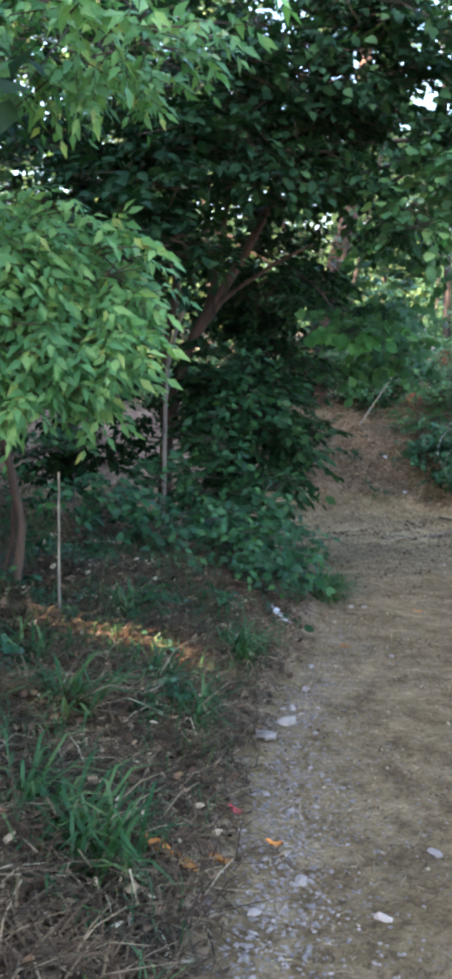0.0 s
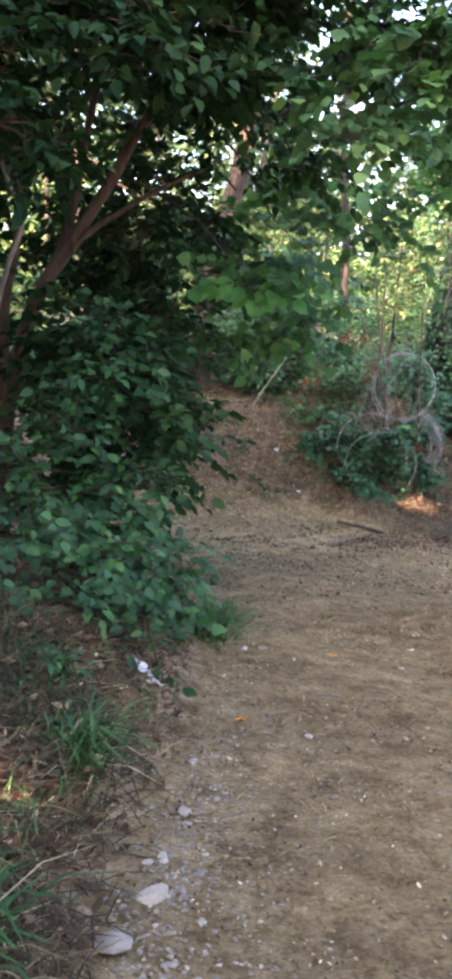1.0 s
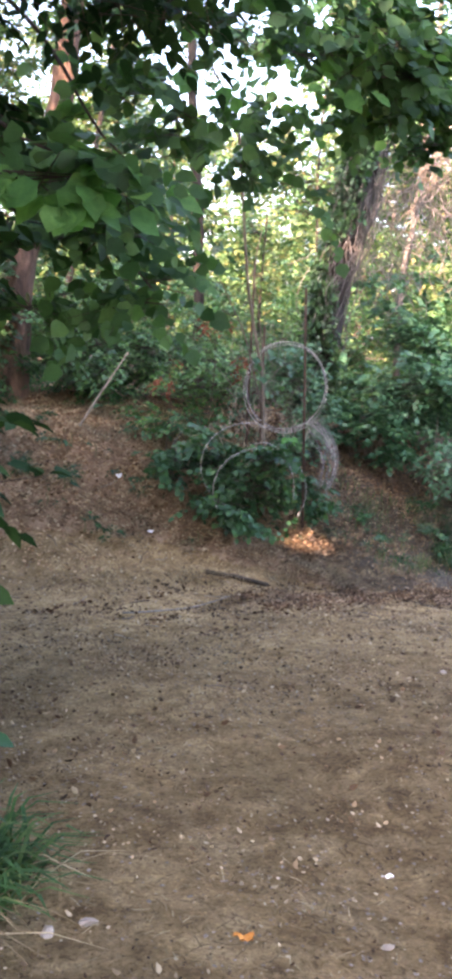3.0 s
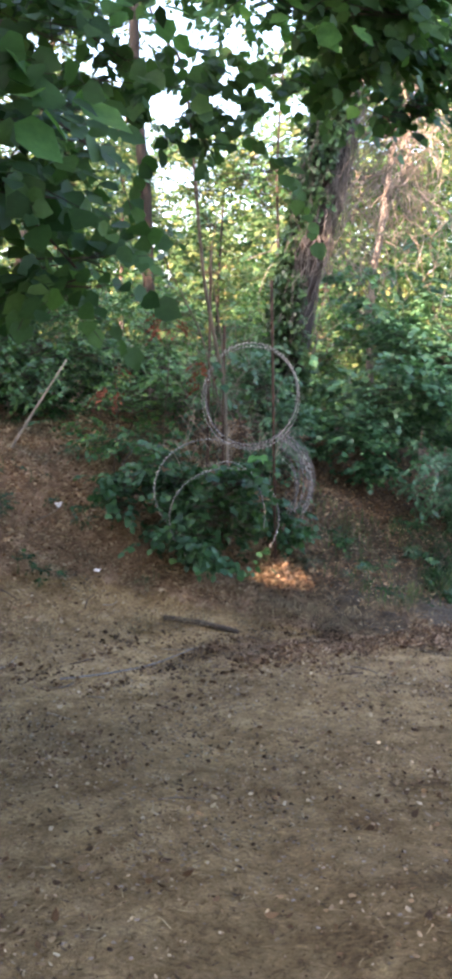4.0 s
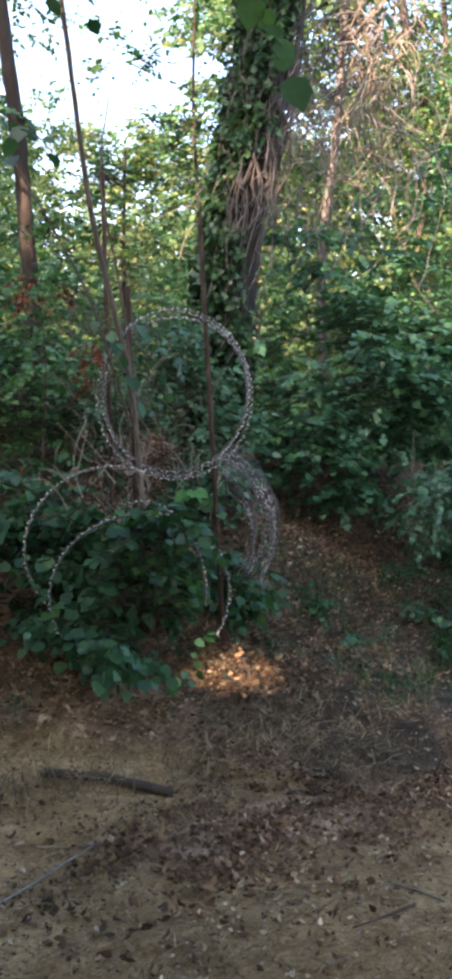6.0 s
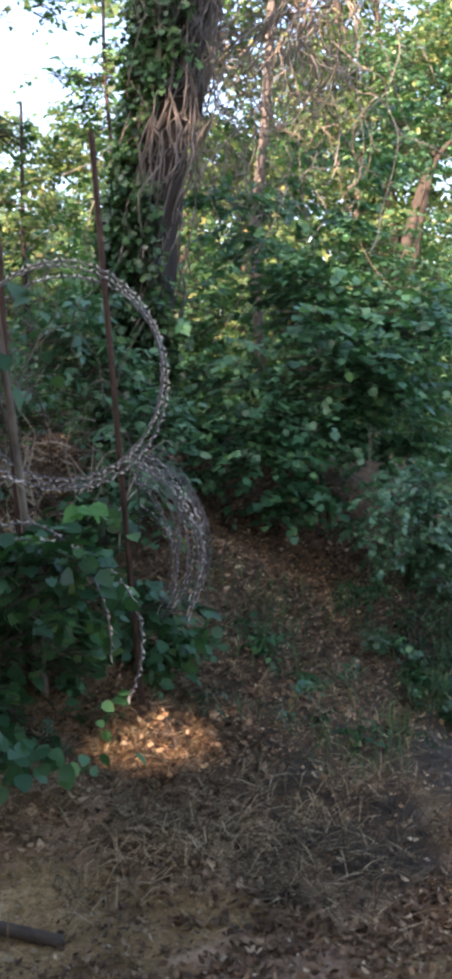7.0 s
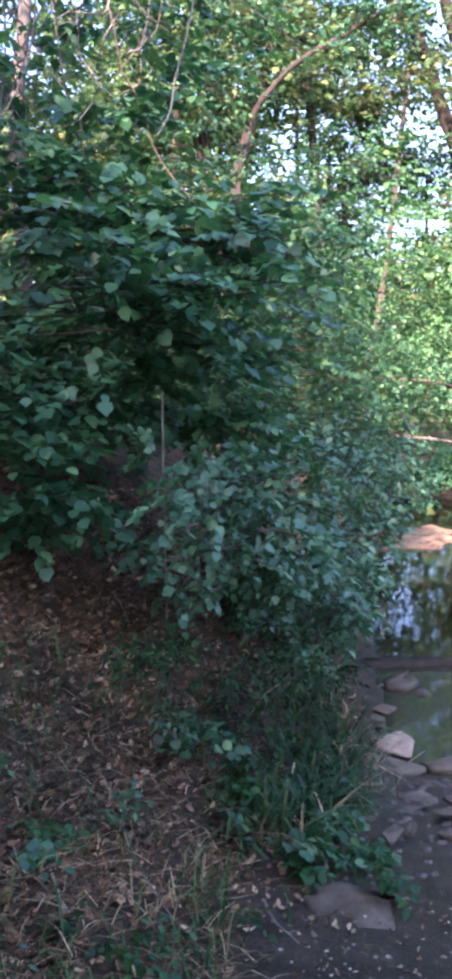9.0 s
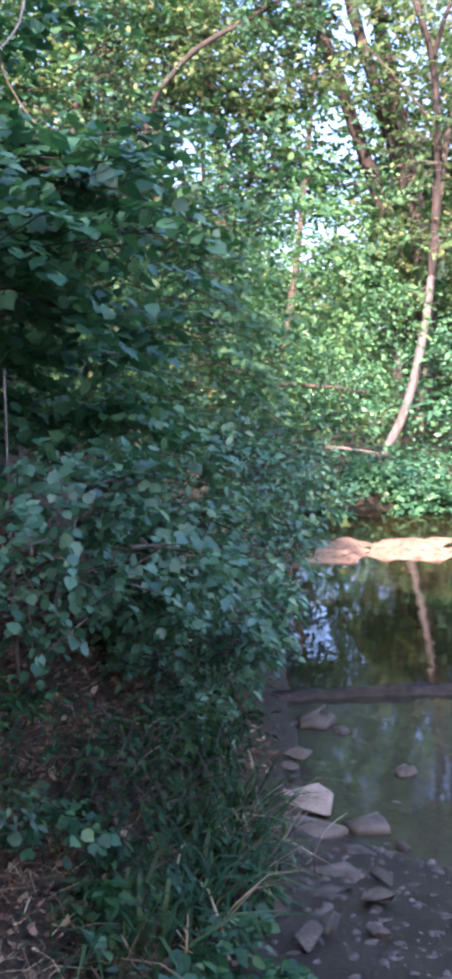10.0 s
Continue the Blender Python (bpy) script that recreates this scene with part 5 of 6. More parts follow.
stick([(16.9, 24.45, 0.18), (17.54, 23.73, 0.07), (17.97, 23.19, -0.08)], 0.035, 0.018, "grey dead branch dipping towards the stream", BARK_GREY)
stick([(-0.89, 5.0, 1.40), (-0.885, 5.0, 1.9), (-0.88, 5.0, 2.27)], 0.009, 0.006, "thin dry upright stalk on the verge")
stick([(2.95, 13.42, gz(2.95, 13.42) + 0.012), (3.2, 13.3, gz(3.2, 13.3) + 0.015), (3.43, 13.11, gz(3.43, 13.11) + 0.012)], 0.024, 0.02, "short rotten log lying at the foot of the bank", BARK, "log")
stick([(5.17, 14.62, gz(5.17, 14.62) + 0.03), (5.1, 14.35, gz(5.1, 14.35) + 0.03), (5.04, 14.12, gz(5.04, 14.12) + 0.02)], 0.006, 0.004, "thin dry twig lying on the bank")

rng = np.random.default_rng(63)
for i in range(34):
    x, y = (rng.uniform(0.9, 6.2), 0) if i < 22 else (rng.uniform(1.5, 4.6), rng.uniform(10.0, 12.9))
    y = y or float(np.interp(x, TOE_X, TOE_Y)) + rng.uniform(0.0, 1.6)
    a, ln = rng.uniform(0, 6.28), rng.uniform(0.10, 0.30)
    pts = []
    for f in (-0.5, 0.05, 0.5):
        px, py = x + math.cos(a) * ln * f + rng.normal(0, 0.012), y + math.sin(a) * ln * f + rng.normal(0, 0.012)
        pts.append((px, py, gz(px, py) + (0.02 if i < 22 else 0.006)))
    V, F = tube(pts, 0.0055, 0.003, 6, 0.06, 0.15, i)
    solo("twig", V, F, (BARK_GREY, DRY_WOOD, BARK_RED)[i % 3], "thin dry twig lying among fallen leaves" if i < 22 else "thin dry twig lying on the dirt track", "twig", "fallen twigs", smooth=True)

# ------------------------------------------------------------------ grass, litter, stones
def blades(rng, x, y, n, h, spread_, mat_lean=0.6, width=0.006):
    """A tuft of bent grass blades: three-piece strips."""
    z = gz(x, y)
    a = rng.uniform(0, 2 * np.pi, n)
    base = np.stack([x + rng.normal(0, spread_ * 0.25, n), y + rng.normal(0, spread_ * 0.25, n), np.full(n, z - 0.02)], 1)
    hh = h * rng.uniform(0.5, 1.1, n)
    out_ = np.stack([np.cos(a), np.sin(a), 0 * a], 1)
    side = np.stack([-np.sin(a), np.cos(a), 0 * a], 1) * width
    reach = (spread_ * rng.uniform(0.3, 1.2, n))[:, None]
    rows = []
    for f, g, w in ((0, 0, 1.0), (0.25, 0.55, 0.9), (0.6, 0.95, 0.65), (1.0, 0.85, 0.12)):
        c = base + out_ * reach * f * mat_lean * 1.6 + np.stack([0 * a, 0 * a, hh * g], 1)
        rows.append(np.stack([c - side * w, c + side * w], 1))
    V = np.concatenate(rows, 1)
    F = np.array([(0, 1, 3, 2), (2, 3, 5, 4), (4, 5, 7, 6)])[None] + (np.arange(n) * 8)[:, None, None]
    return V.reshape(-1, 3), F.reshape(-1, 4)


rng = np.random.default_rng(90)
TUFTS = [(-0.40, 2.72, 0.22, 90), (-0.62, 2.85, 0.18, 50), (0.06, 5.47, 0.20, 90), (0.76, 7.80, 0.18, 60), (0.80, 7.88, 0.20, 80), (0.88, 8.05, 0.22, 120), (0.80, 8.2, 0.2, 70), (-0.6, 3.7, 0.2, 50), (-0.15, 4.2, 0.2, 40),
         (-0.35, 4.5, 0.18, 40), (-0.9, 4.2, 0.2, 40), (-0.6, 5.4, 0.2, 40), (6.5, 14.9, 0.22, 70), (6.75, 15.1, 0.26, 70), (6.95, 15.3, 0.28, 70), (6.3, 14.75, 0.2, 60), (7.0, 15.55, 0.28, 60), (6.6, 15.2, 0.25, 60), (6.0, 14.7, 0.2, 40)]
for x, y, h, n in TUFTS:
    V, F = blades(rng, x, y, n, h, 0.24, 0.75, 0.0085)
    tuft = thing("grass_tuft", (x, y, gz(x, y)), "tuft of long green grass on the verge", "grass", "grass tufts")
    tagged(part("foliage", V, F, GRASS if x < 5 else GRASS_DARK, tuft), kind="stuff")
    V, F = blades(rng, x, y, n // 3, h * 0.8, 0.28, 0.9, 0.004)
    tagged(part("dead_foliage", V, F, STRAW, tuft, "dead straw-coloured blades"), kind="stuff")


# low weeds on the verge and the bank
rng = np.random.default_rng(95)
WEEDS = [(rng.uniform(-1.6, -0.1), rng.uniform(3.9, 6.6)) for i in range(34)] + [(rng.uniform(-1.9, -0.3), rng.uniform(5.6, 6.9)) for i in range(14)] \
    + [(rng.uniform(4.3, 6.6), rng.uniform(14.0, 15.3)) for i in range(16)] + [(rng.uniform(1.0, 3.0), rng.uniform(13.7, 15.6)) for i in range(20)] + [(a, float(np.interp(a, TOE_X, TOE_Y)) + rng.uniform(0.1, 0.5)) for a in rng.uniform(5.9, 7.0, 18)]
for i, (x, y) in enumerate(WEEDS):
    if x > np.interp(y, EDGE_Y, EDGE_X) - 0.15 and y < 8:
        x = float(np.interp(y, EDGE_Y, EDGE_X)) - 0.2
    s = rng.uniform(0.07, 0.16)
    (V, F), tw = foliage(400 + i, [((x, y, gz(x, y) + s * 0.5), (s * 1.2, s * 1.2, s * 0.7), int(10 + 170 * s))], 0.08, 4, rng.uniform(0.028, 0.046), ("oval", "round", "lance")[i % 3], gap=0, hollow=0.1, droop=0.3)
    weed = thing("weed", (x, y, gz(x, y)), "low green leafy weed among dry grass", "weed", "weeds")
    tagged(part("foliage", V, F, (LEAF_BRAMBLE, LEAF_DARK, LEAF_IVY)[i % 3], weed), kind="stuff")
    V, F = tube([(x, y, gz(x, y) - 0.02), (x + 0.01, y, gz(x, y) + s * 0.5), (x - 0.01, y + 0.01, gz(x, y) + s)], 0.004, 0.002, 5, 0.05)
    part("stem", V, F, GRASS, weed)


def strewn(seed, n, box, keep, make):
    """Scatter: places in box (x0, x1, y0, y1) where keep(bank, mud, x, y) holds."""
    rng = np.random.default_rng(seed)
    x, y = rng.uniform(box[0], box[1], n), rng.uniform(box[2], box[3], n)
    z, bank, mud, sand = lie(x, y)
    edge = np.minimum(np.minimum(x - box[0], box[1] - x), np.minimum(y - box[2], box[3] - y))
    k = keep(bank, mud, x, y, rng) & (edge > np.random.default_rng(seed + 1).uniform(0, 0.6, n))      # thins out at its rim
    return make(rng, np.stack([x[k], y[k], z[k]], 1))


def straw_geo(rng, P, length=0.10, width=0.0018, lift=0.05, rise=0.25):
    n = len(P)
    a = rng.uniform(0, 2 * np.pi, n)
    d = np.stack([np.cos(a), np.sin(a), rng.normal(rise, 0.25, n)], 1)
    ln = (length * rng.uniform(0.4, 1.4, n))[:, None]
    s = np.stack([-np.sin(a), np.cos(a), 0 * a], 1) * width
    A = P + np.array([0, 0, 0.004]) + rng.uniform(0, 1, (n, 1)) * np.array([0, 0, lift])
    B = A + d * ln * 0.5
    C = A + d * ln * np.array([1, 1, 0.55])
    V = np.stack([A - s, A + s, B + s, B - s, C + s * 0.5, C - s * 0.5], 1)
    F = np.array([(0, 1, 2, 3), (3, 2, 4, 5)])[None] + (np.arange(n) * 6)[:, None, None]
    return V.reshape(-1, 3), F.reshape(-1, 4)


def flat_leaves(rng, P, size=0.05, wild=0.45, lift=0.012):
    n = len(P)
    a = rng.uniform(0, 2 * np.pi, n)
    axis = np.stack([np.cos(a), np.sin(a), rng.normal(0.1, 0.3, n)], 1)
    up = np.array([0, 0, 1.0]) + rng.normal(0, wild, (n, 3))
    T, F = LEAF_SHAPES["oval"]
    axis = unit(axis); side = unit(np.cross(axis, up)); up = np.cross(side, axis)
    sz = size * rng.uniform(0.5, 1.2, n)
    V = (P + np.array([0, 0, lift]))[:, None] + sz[:, None, None] * (T[None, :, :1] * side[:, None] + T[None, :, 1:2] * axis[:, None] - T[None, :, 2:] * up[:, None])
    return V.reshape(-1, 3), (F[None] + (np.arange(n) * len(T))[:, None, None]).reshape(-1, 3)


def on_bank(bank, mud, x, y, rng):
    return (bank > rng.uniform(0.2, 0.8, len(x))) & (mud < 0.9)


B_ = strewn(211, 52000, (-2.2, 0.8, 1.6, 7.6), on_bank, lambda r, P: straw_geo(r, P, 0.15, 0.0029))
A_, A2_ = strewn(201, 52000, (0.5, 4.7, 12.3, 17.0), on_bank, straw_geo), strewn(231, 64000, (3.4, 8.6, 12.3, 17.0), on_bank, straw_geo)
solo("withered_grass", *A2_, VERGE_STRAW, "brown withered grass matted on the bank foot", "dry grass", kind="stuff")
A3_ = strewn(232, 7000, (4.2, 8.0, 13.75, 16.0), on_bank, straw_geo)
A4_ = strewn(233, 3000, (-2.2, 0.8, 1.6, 7.6), on_bank, lambda r, P: straw_geo(r, P, 0.15, 0.0026))
A_ = joined([A_, A3_, A4_])
solo("dry_grass", *A_, STRAW, "dead straw-coloured grass lying over the banks", "dry grass", kind="stuff")
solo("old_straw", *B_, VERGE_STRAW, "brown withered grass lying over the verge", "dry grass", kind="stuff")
A_ = strewn(202, 60000, (0.3, 4.8, 12.4, 17.2), lambda b, m, x, y, r: on_bank(b, m, x, y, r) & ((x < r.uniform(3.1, 3.7, len(x))) | (y - np.interp(x, TOE_X, TOE_Y) > r.uniform(0.2, 0.6, len(x)))), lambda r, P: flat_leaves(r, P, 0.043))
D_ = strewn(214, 4000, (4.4, 8.6, 13.0, 17.2), on_bank, lambda r, P: flat_leaves(r, P, 0.043))
E_ = strewn(215, 62000, (3.5, 8.6, 12.6, 17.2), lambda b, m, x, y, r: on_bank(b, m, x, y, r) & ((x < 4.4) | (y - np.interp(x, TOE_X, TOE_Y) > r.uniform(0.1, 1.0, len(x)))), lambda r, P: flat_leaves(r, P, 0.04))
B_ = strewn(212, 34000, (-2.2, 0.8, 1.6, 7.6), on_bank, flat_leaves)
C_ = strewn(213, 5000, (0.5, 3.4, 11.6, 15.0), lambda b, m, x, y, r: (b < 0.5) & (np.interp(x, TOE_X, TOE_Y) + 0.5 - y < np.abs(r.normal(0, 0.35, len(x)))), lambda r, P: flat_leaves(r, P, 0.04))
N_ = strewn(234, 2600, (-2.2, 0.6, 2.0, 7.2), on_bank, lambda r, P: flat_leaves(r, P, 0.05, 0.8, 0.05))
V, F = joined([A_, C_, D_, N_])
solo("leaf_litter", V, F, LEAF_DRY, "brown fallen leaves covering the banks", "leaf litter", kind="stuff")
G_ = strewn(203, 90000, (-0.5, 6.5, 2.0, 15.0), lambda b, m, x, y, r: (b < 0.4) & (y + x * 0.3 > 3 + r.uniform(0, 12, len(x))) & (wave(x, y, 2.3, 0.7) + 0.7 * wave(x, y, 6.1, 0.2) + r.normal(0, 0.3, len(x)) > 0.42), lambda r, P: flat_leaves(r, P, 0.026))
H_ = strewn(216, 90000, (2.4, 6.2, 11.7, 13.8), lambda b, m, x, y, r: (b < 0.5) & (np.abs(y - 12.75 - 0.12 * (x - 4.2)) < np.abs(r.normal(0, 0.3, len(x)))) & (wave(x, y, 5.0, 0.9) + r.normal(0, 0.5, len(x)) > 0.15) & (x > r.uniform(2.4, 4, len(x))), lambda r, P: flat_leaves(r, P, 0.028))
K_ = strewn(217, 90000, (-0.3, 6.4, 3.0, 14.6), lambda b, m, x, y, r: (b < 0.45) & (r.uniform(0, 1, len(x)) < 0.25 + 0.5 * step01(wave(x, y, 3.3, 1.5) + 0.5 * wave(x, y, 9.0, 0.4), -0.2, 0.5)), lambda r, P: flat_leaves(r, P, 0.016))
L_ = strewn(241, 9000, (0.8, 6.2, 9.2, 13.4), lambda b, m, x, y, r: (b < 0.4) & (r.uniform(0, 1, len(x)) < 0.35 + 0.4 * (wave(x, y, 2.7, 0.9) > 0)), lambda r, P: flat_leaves(r, P, 0.027, 0.6))
V, F = joined([G_, K_, L_])
solo("trodden_leaves", V, F, TRACK_BITS, "crumbled leaves and bark trodden into the dirt track", "leaf litter", kind="stuff")
solo("bank_leaves", *E_, LEAF_BANK, "brown leaf crumbs matted over the bank", "leaf litter", kind="stuff")
V, F = joined([B_, H_])
solo("fallen_leaves", V, F, LEAF_BITS, "dark brown leaf crumbs lying on verge and track", "leaf litter", kind="stuff")


# curled leaves in drifts on the track, and paler ones caught on the bank
def drift(b, m, x, y, r):
    toe = np.interp(x, TOE_X, TOE_Y) - y
    heap = wave(x, y, 4.1, 0.6) + 0.7 * wave(x, y, 9.3, 1.9) + 0.5 * wave(x, y, 15.0, 0.3)
    dense = 1.0 * np.exp(-((toe - 0.75) / 0.45) ** 2) * step01(x, 2.4, 3.6) + 0.1
    thin = 0.12 + 0.6 * np.exp(-((toe - 0.7) / 0.6) ** 2)
    return (b < 0.5) & (m < 0.4) & (heap + r.normal(0, 0.65, len(x)) > 1.15 - dense) & (r.uniform(0, 1, len(x)) < thin)


V, F = strewn(218, 90000, (0.8, 6.2, 8.2, 14.0), drift, lambda r, P: flat_leaves(r, P, 0.042, 0.7, 0.012))
solo("curled_leaves", V, F, LEAF_BITS, "dark curled dead leaves drifted over the dirt track", "leaf litter", kind="stuff")
V, F = strewn(219, 9000, (0.4, 7.2, 12.6, 16.6), lambda b, m, x, y, r: on_bank(b, m, x, y, r) & (wave(x, y, 3.7, 0.8) + r.normal(0, 0.6, len(x)) > 0.1), lambda r, P: flat_leaves(r, P, 0.036, 0.8, 0.02))
solo("pale_leaves", V, F, LEAF_PALE, "pale tan curled leaves scattered over the bank", "leaf litter", kind="stuff")
V, F = strewn(220, 16000, (1.6, 5.6, 12.6, 14.3), lambda b, m, x, y, r: np.abs(np.interp(x, TOE_X, TOE_Y) + 0.06 - y) < np.abs(r.normal(0, 0.13, len(x))) * (wave(x, y, 4.7, 0.2) > -0.3), lambda r, P: straw_geo(r, P, 0.11, 0.0018, 0.03, 0.7))
solo("toe_straw", V, F, STRAW, "pale dead grass fringing the foot of the bank", "dry grass", kind="stuff")


def blade_geo(rng, P):
    """Single short grass blades."""
    n = len(P)
    a = rng.uniform(0, 2 * np.pi, n)
    d = np.stack([np.cos(a), np.sin(a), 0 * a], 1)
    s = np.stack([-np.sin(a), np.cos(a), 0 * a], 1) * 0.003
    h = rng.uniform(0.05, 0.17, n)[:, None]
    A, B = P - np.array([0, 0, 0.01]), P + d * h * 0.35 + np.array([0, 0, 1.0]) * h * 0.8
    C = P + d * h * 0.95 + np.array([0, 0, 1.0]) * h * 0.85
    V = np.stack([A - s, A + s, B + s * 0.8, B - s * 0.8, C + s * 0.15, C - s * 0.15], 1)
    F = np.array([(0, 1, 2, 3), (3, 2, 4, 5)])[None] + (np.arange(n) * 6)[:, None, None]
    return V.reshape(-1, 3), F.reshape(-1, 4)


def grassy(b, m, x, y, r):
    return (b > 0.5) & (wave(x, y, 3.1, 0.4) + 0.5 * wave(x, y, 7.7, 2.0) + r.normal(0, 0.25, len(x)) > 0.05)


A_ = strewn(221, 11000, (-2.2, 0.8, 1.6, 7.4), grassy, blade_geo)
B_ = strewn(222, 4500, (4.6, 7.6, 13.6, 15.6), grassy, blade_geo)
V, F = joined([A_, B_])
solo("short_grass", V, F, GRASS, "sparse short green grass on the verge and bank foot", "grass", kind="stuff")
V, F = strewn(223, 24000, (-0.3, 6.3, 2.0, 14.5), lambda b, m, x, y, r: (b < 0.4) & (wave(x, y, 1.9, 1.1) + r.normal(0, 0.4, len(x)) > 0), lambda r, P: straw_geo(r, P, 0.05, 0.0015, 0.004, 0.05))
solo("straw_bits", V, F, STRAW, "broken straw trodden into the dirt track", "straw", kind="stuff")


def pebble_geo(rng, P, size):
    T = np.array([(1, 0, 0), (0, 1, 0), (-1, 0, 0), (0, -1, 0), (0, 0, 0.7), (0.6, 0.6, 0.35), (-0.6, 0.6, 0.4), (-0.6, -0.6, 0.3), (0.6, -0.6, 0.4)])
    F = np.array([(0, 5, 4), (5, 1, 4), (1, 6, 4), (6, 2, 4), (2, 7, 4), (7, 3, 4), (3, 8, 4), (8, 0, 4)])
    n = len(P)
    a = rng.uniform(0, 6.28, n)
    J = T[None] * rng.uniform(0.7, 1.3, (n, 9, 3)) * (size * rng.uniform(0.35, 1.0, n) ** 2)[:, None, None] * np.array([1.2, 0.85, 0.8])
    V = np.stack([J[..., 0] * np.cos(a)[:, None] - J[..., 1] * np.sin(a)[:, None], J[..., 0] * np.sin(a)[:, None] + J[..., 1] * np.cos(a)[:, None], J[..., 2]], -1) + P[:, None]
    return V.reshape(-1, 3), (F[None] + (np.arange(n) * 9)[:, None, None]).reshape(-1, 3)


def near_edge(b, m, x, y, r):
    w = np.abs(x - np.interp(y, EDGE_Y, EDGE_X) - 0.16)
    return (b < 0.5) & (w < np.abs(r.normal(0, 0.22, len(x)))) & (y < r.uniform(3.5, 8, len(x)))


A_ = strewn(204, 48000, (-0.6, 1.6, 2.0, 7.5), near_edge, lambda r, P: pebble_geo(r, P, 0.0105))
B_ = strewn(206, 4200, (6.2, 9.4, 13.6, 16.6), lambda b, m, x, y, r: (b < 0.6) & (m > r.uniform(0, 1.2, len(x))), lambda r, P: pebble_geo(r, P, 0.024))
solo("gravel", *A_, GRAVEL, "pale gravel along the edge of the track", "gravel", kind="stuff")
solo("ford_gravel", *B_, WET_GRAVEL, "dark wet gravel at the ford", "gravel", kind="stuff")
V, F = strewn(205, 42000, (-0.3, 6.5, 2.0, 15.5), lambda b, m, x, y, r: (b < 0.4) & (wave(x, y, 2.0, 0.3) + r.normal(0, 0.5, len(x)) > -0.1), lambda r, P: pebble_geo(r, P, 0.009))
E2_ = strewn(207, 2600, (-0.3, 1.0, 2.2, 6.4), lambda b, m, x, y, r: (np.abs(x - np.interp(y, EDGE_Y, EDGE_X) - 0.12) < np.abs(r.normal(0, 0.17, len(x)))) & (y < r.uniform(3.0, 6.4, len(x))), lambda r, P: pebble_geo(r, P + np.array([0, 0, 0.004]), 0.021))
solo("pebbles", *E2_, GRAVEL, "loose grey and pale pebbles along the verge", "gravel", kind="stuff")
solo("grit", V, F, GRAVEL, "small stones pressed into the dirt track", "gravel", kind="stuff")


def rock_mesh(seed, flat=0.6, corners=22):
    """A broken stone: the hull of scattered corners, its edges worn."""
    rng = np.random.default_rng(900 + seed)
    bm = bmesh.new()
    for p in unit(rng.normal(size=(corners, 3))) * rng.uniform(0.75, 1.0, (corners, 1)):
        bm.verts.new((p[0] * 1.2, p[1] * 0.85, p[2] * flat))
    hull = bmesh.ops.convex_hull(bm, input=bm.verts[:])
    bmesh.ops.delete(bm, geom=[g for g in hull["geom_interior"] if isinstance(g, bmesh.types.BMVert)], context='VERTS')
    bmesh.ops.bevel(bm, geom=bm.edges[:], offset=0.035, segments=1, affect='EDGES')
    me = bpy.data.meshes.new("stone")
    bm.to_mesh(me)
    bm.free()
    return me


def rock(name, x, y, s, turn, mat, label, seed, flat=0.6, group="", sink=0.25, tip=0, corners=22):
    me = rock_mesh(seed, flat, corners)
    me.materials.append(mat)
    ob = tagged(new(name, me), label, "stone", group)
    ob.matrix_basis = pose(x, y, gz(x, y) + s * flat * (1 - 2 * sink), tip, 0, turn) @ Matrix.Diagonal((s, s, s, 1))
    return ob


for i, (x, y, s) in enumerate([(0.207, 4.50, 0.062), (0.34, 4.81, 0.058), (0.38, 5.05, 0.034), (0.485, 5.43, 0.036), (-0.09, 3.78, 0.035), (0.09, 3.49, 0.022), (0.05, 4.35, 0.018),
                               (0.30, 3.15, 0.035), (1.35, 3.35, 0.03), (0.55, 2.9, 0.035), (0.12, 2.9, 0.03), (0.55, 5.9, 0.028)]):
    rock("stone", x, y, s, 37 * i, STONE, "pale smooth stone at the edge of the track", i, 0.5, "track stones")
def slab(x, y, z, w, d, thick, turn, tip, mat, label, seed):
    """A broken flat stone: an uneven outline with worn edges and a chipped top."""
    rng = np.random.default_rng(seed)
    n = 11
    a = np.sort(rng.uniform(0, 2 * np.pi, n) * 0.35 + np.arange(n) * 2 * np.pi / n * 0.9)
    rad = rng.uniform(0.72, 1.05, n)
    ex = np.abs(np.cos(a)) ** 0.7 * np.sign(np.cos(a)) * rad * w / 2
    ey = np.abs(np.sin(a)) ** 0.7 * np.sign(np.sin(a)) * rad * d / 2
    V = []
    for f, h in ((0.96, -0.5), (1.0, -0.3), (1.0, 0.28), (0.93, 0.5), (0.5, 0.5)):
        V += [(px * f, py * f, thick * (h + rng.normal(0, 0.05 if f > 0.6 else 0.10))) for px, py in zip(ex, ey)]
    V += [(0, 0, -thick / 2), (0, 0, thick * 0.52)]
    F = [(i * n + j, i * n + (j + 1) % n, (i + 1) * n + (j + 1) % n, (i + 1) * n + j) for i in range(4) for j in range(n)]
    F = [t for q in F for t in ((q[0], q[1], q[2]), (q[0], q[2], q[3]))]
    F += [((j + 1) % n, j, 5 * n) for j in range(n)] + [(4 * n + j, 4 * n + (j + 1) % n, 5 * n + 1) for j in range(n)]
    ob = solo("rock", V, F, mat, label, "stone", "ford rocks")
    ob.matrix_basis = pose(x, y, z, tip, 0, turn)
    return ob


slab(7.59, 15.53, -0.40, 0.24, 0.20, 0.04, -50, 58, STONE, "pale broken slab tilted up at the water's edge", 20)
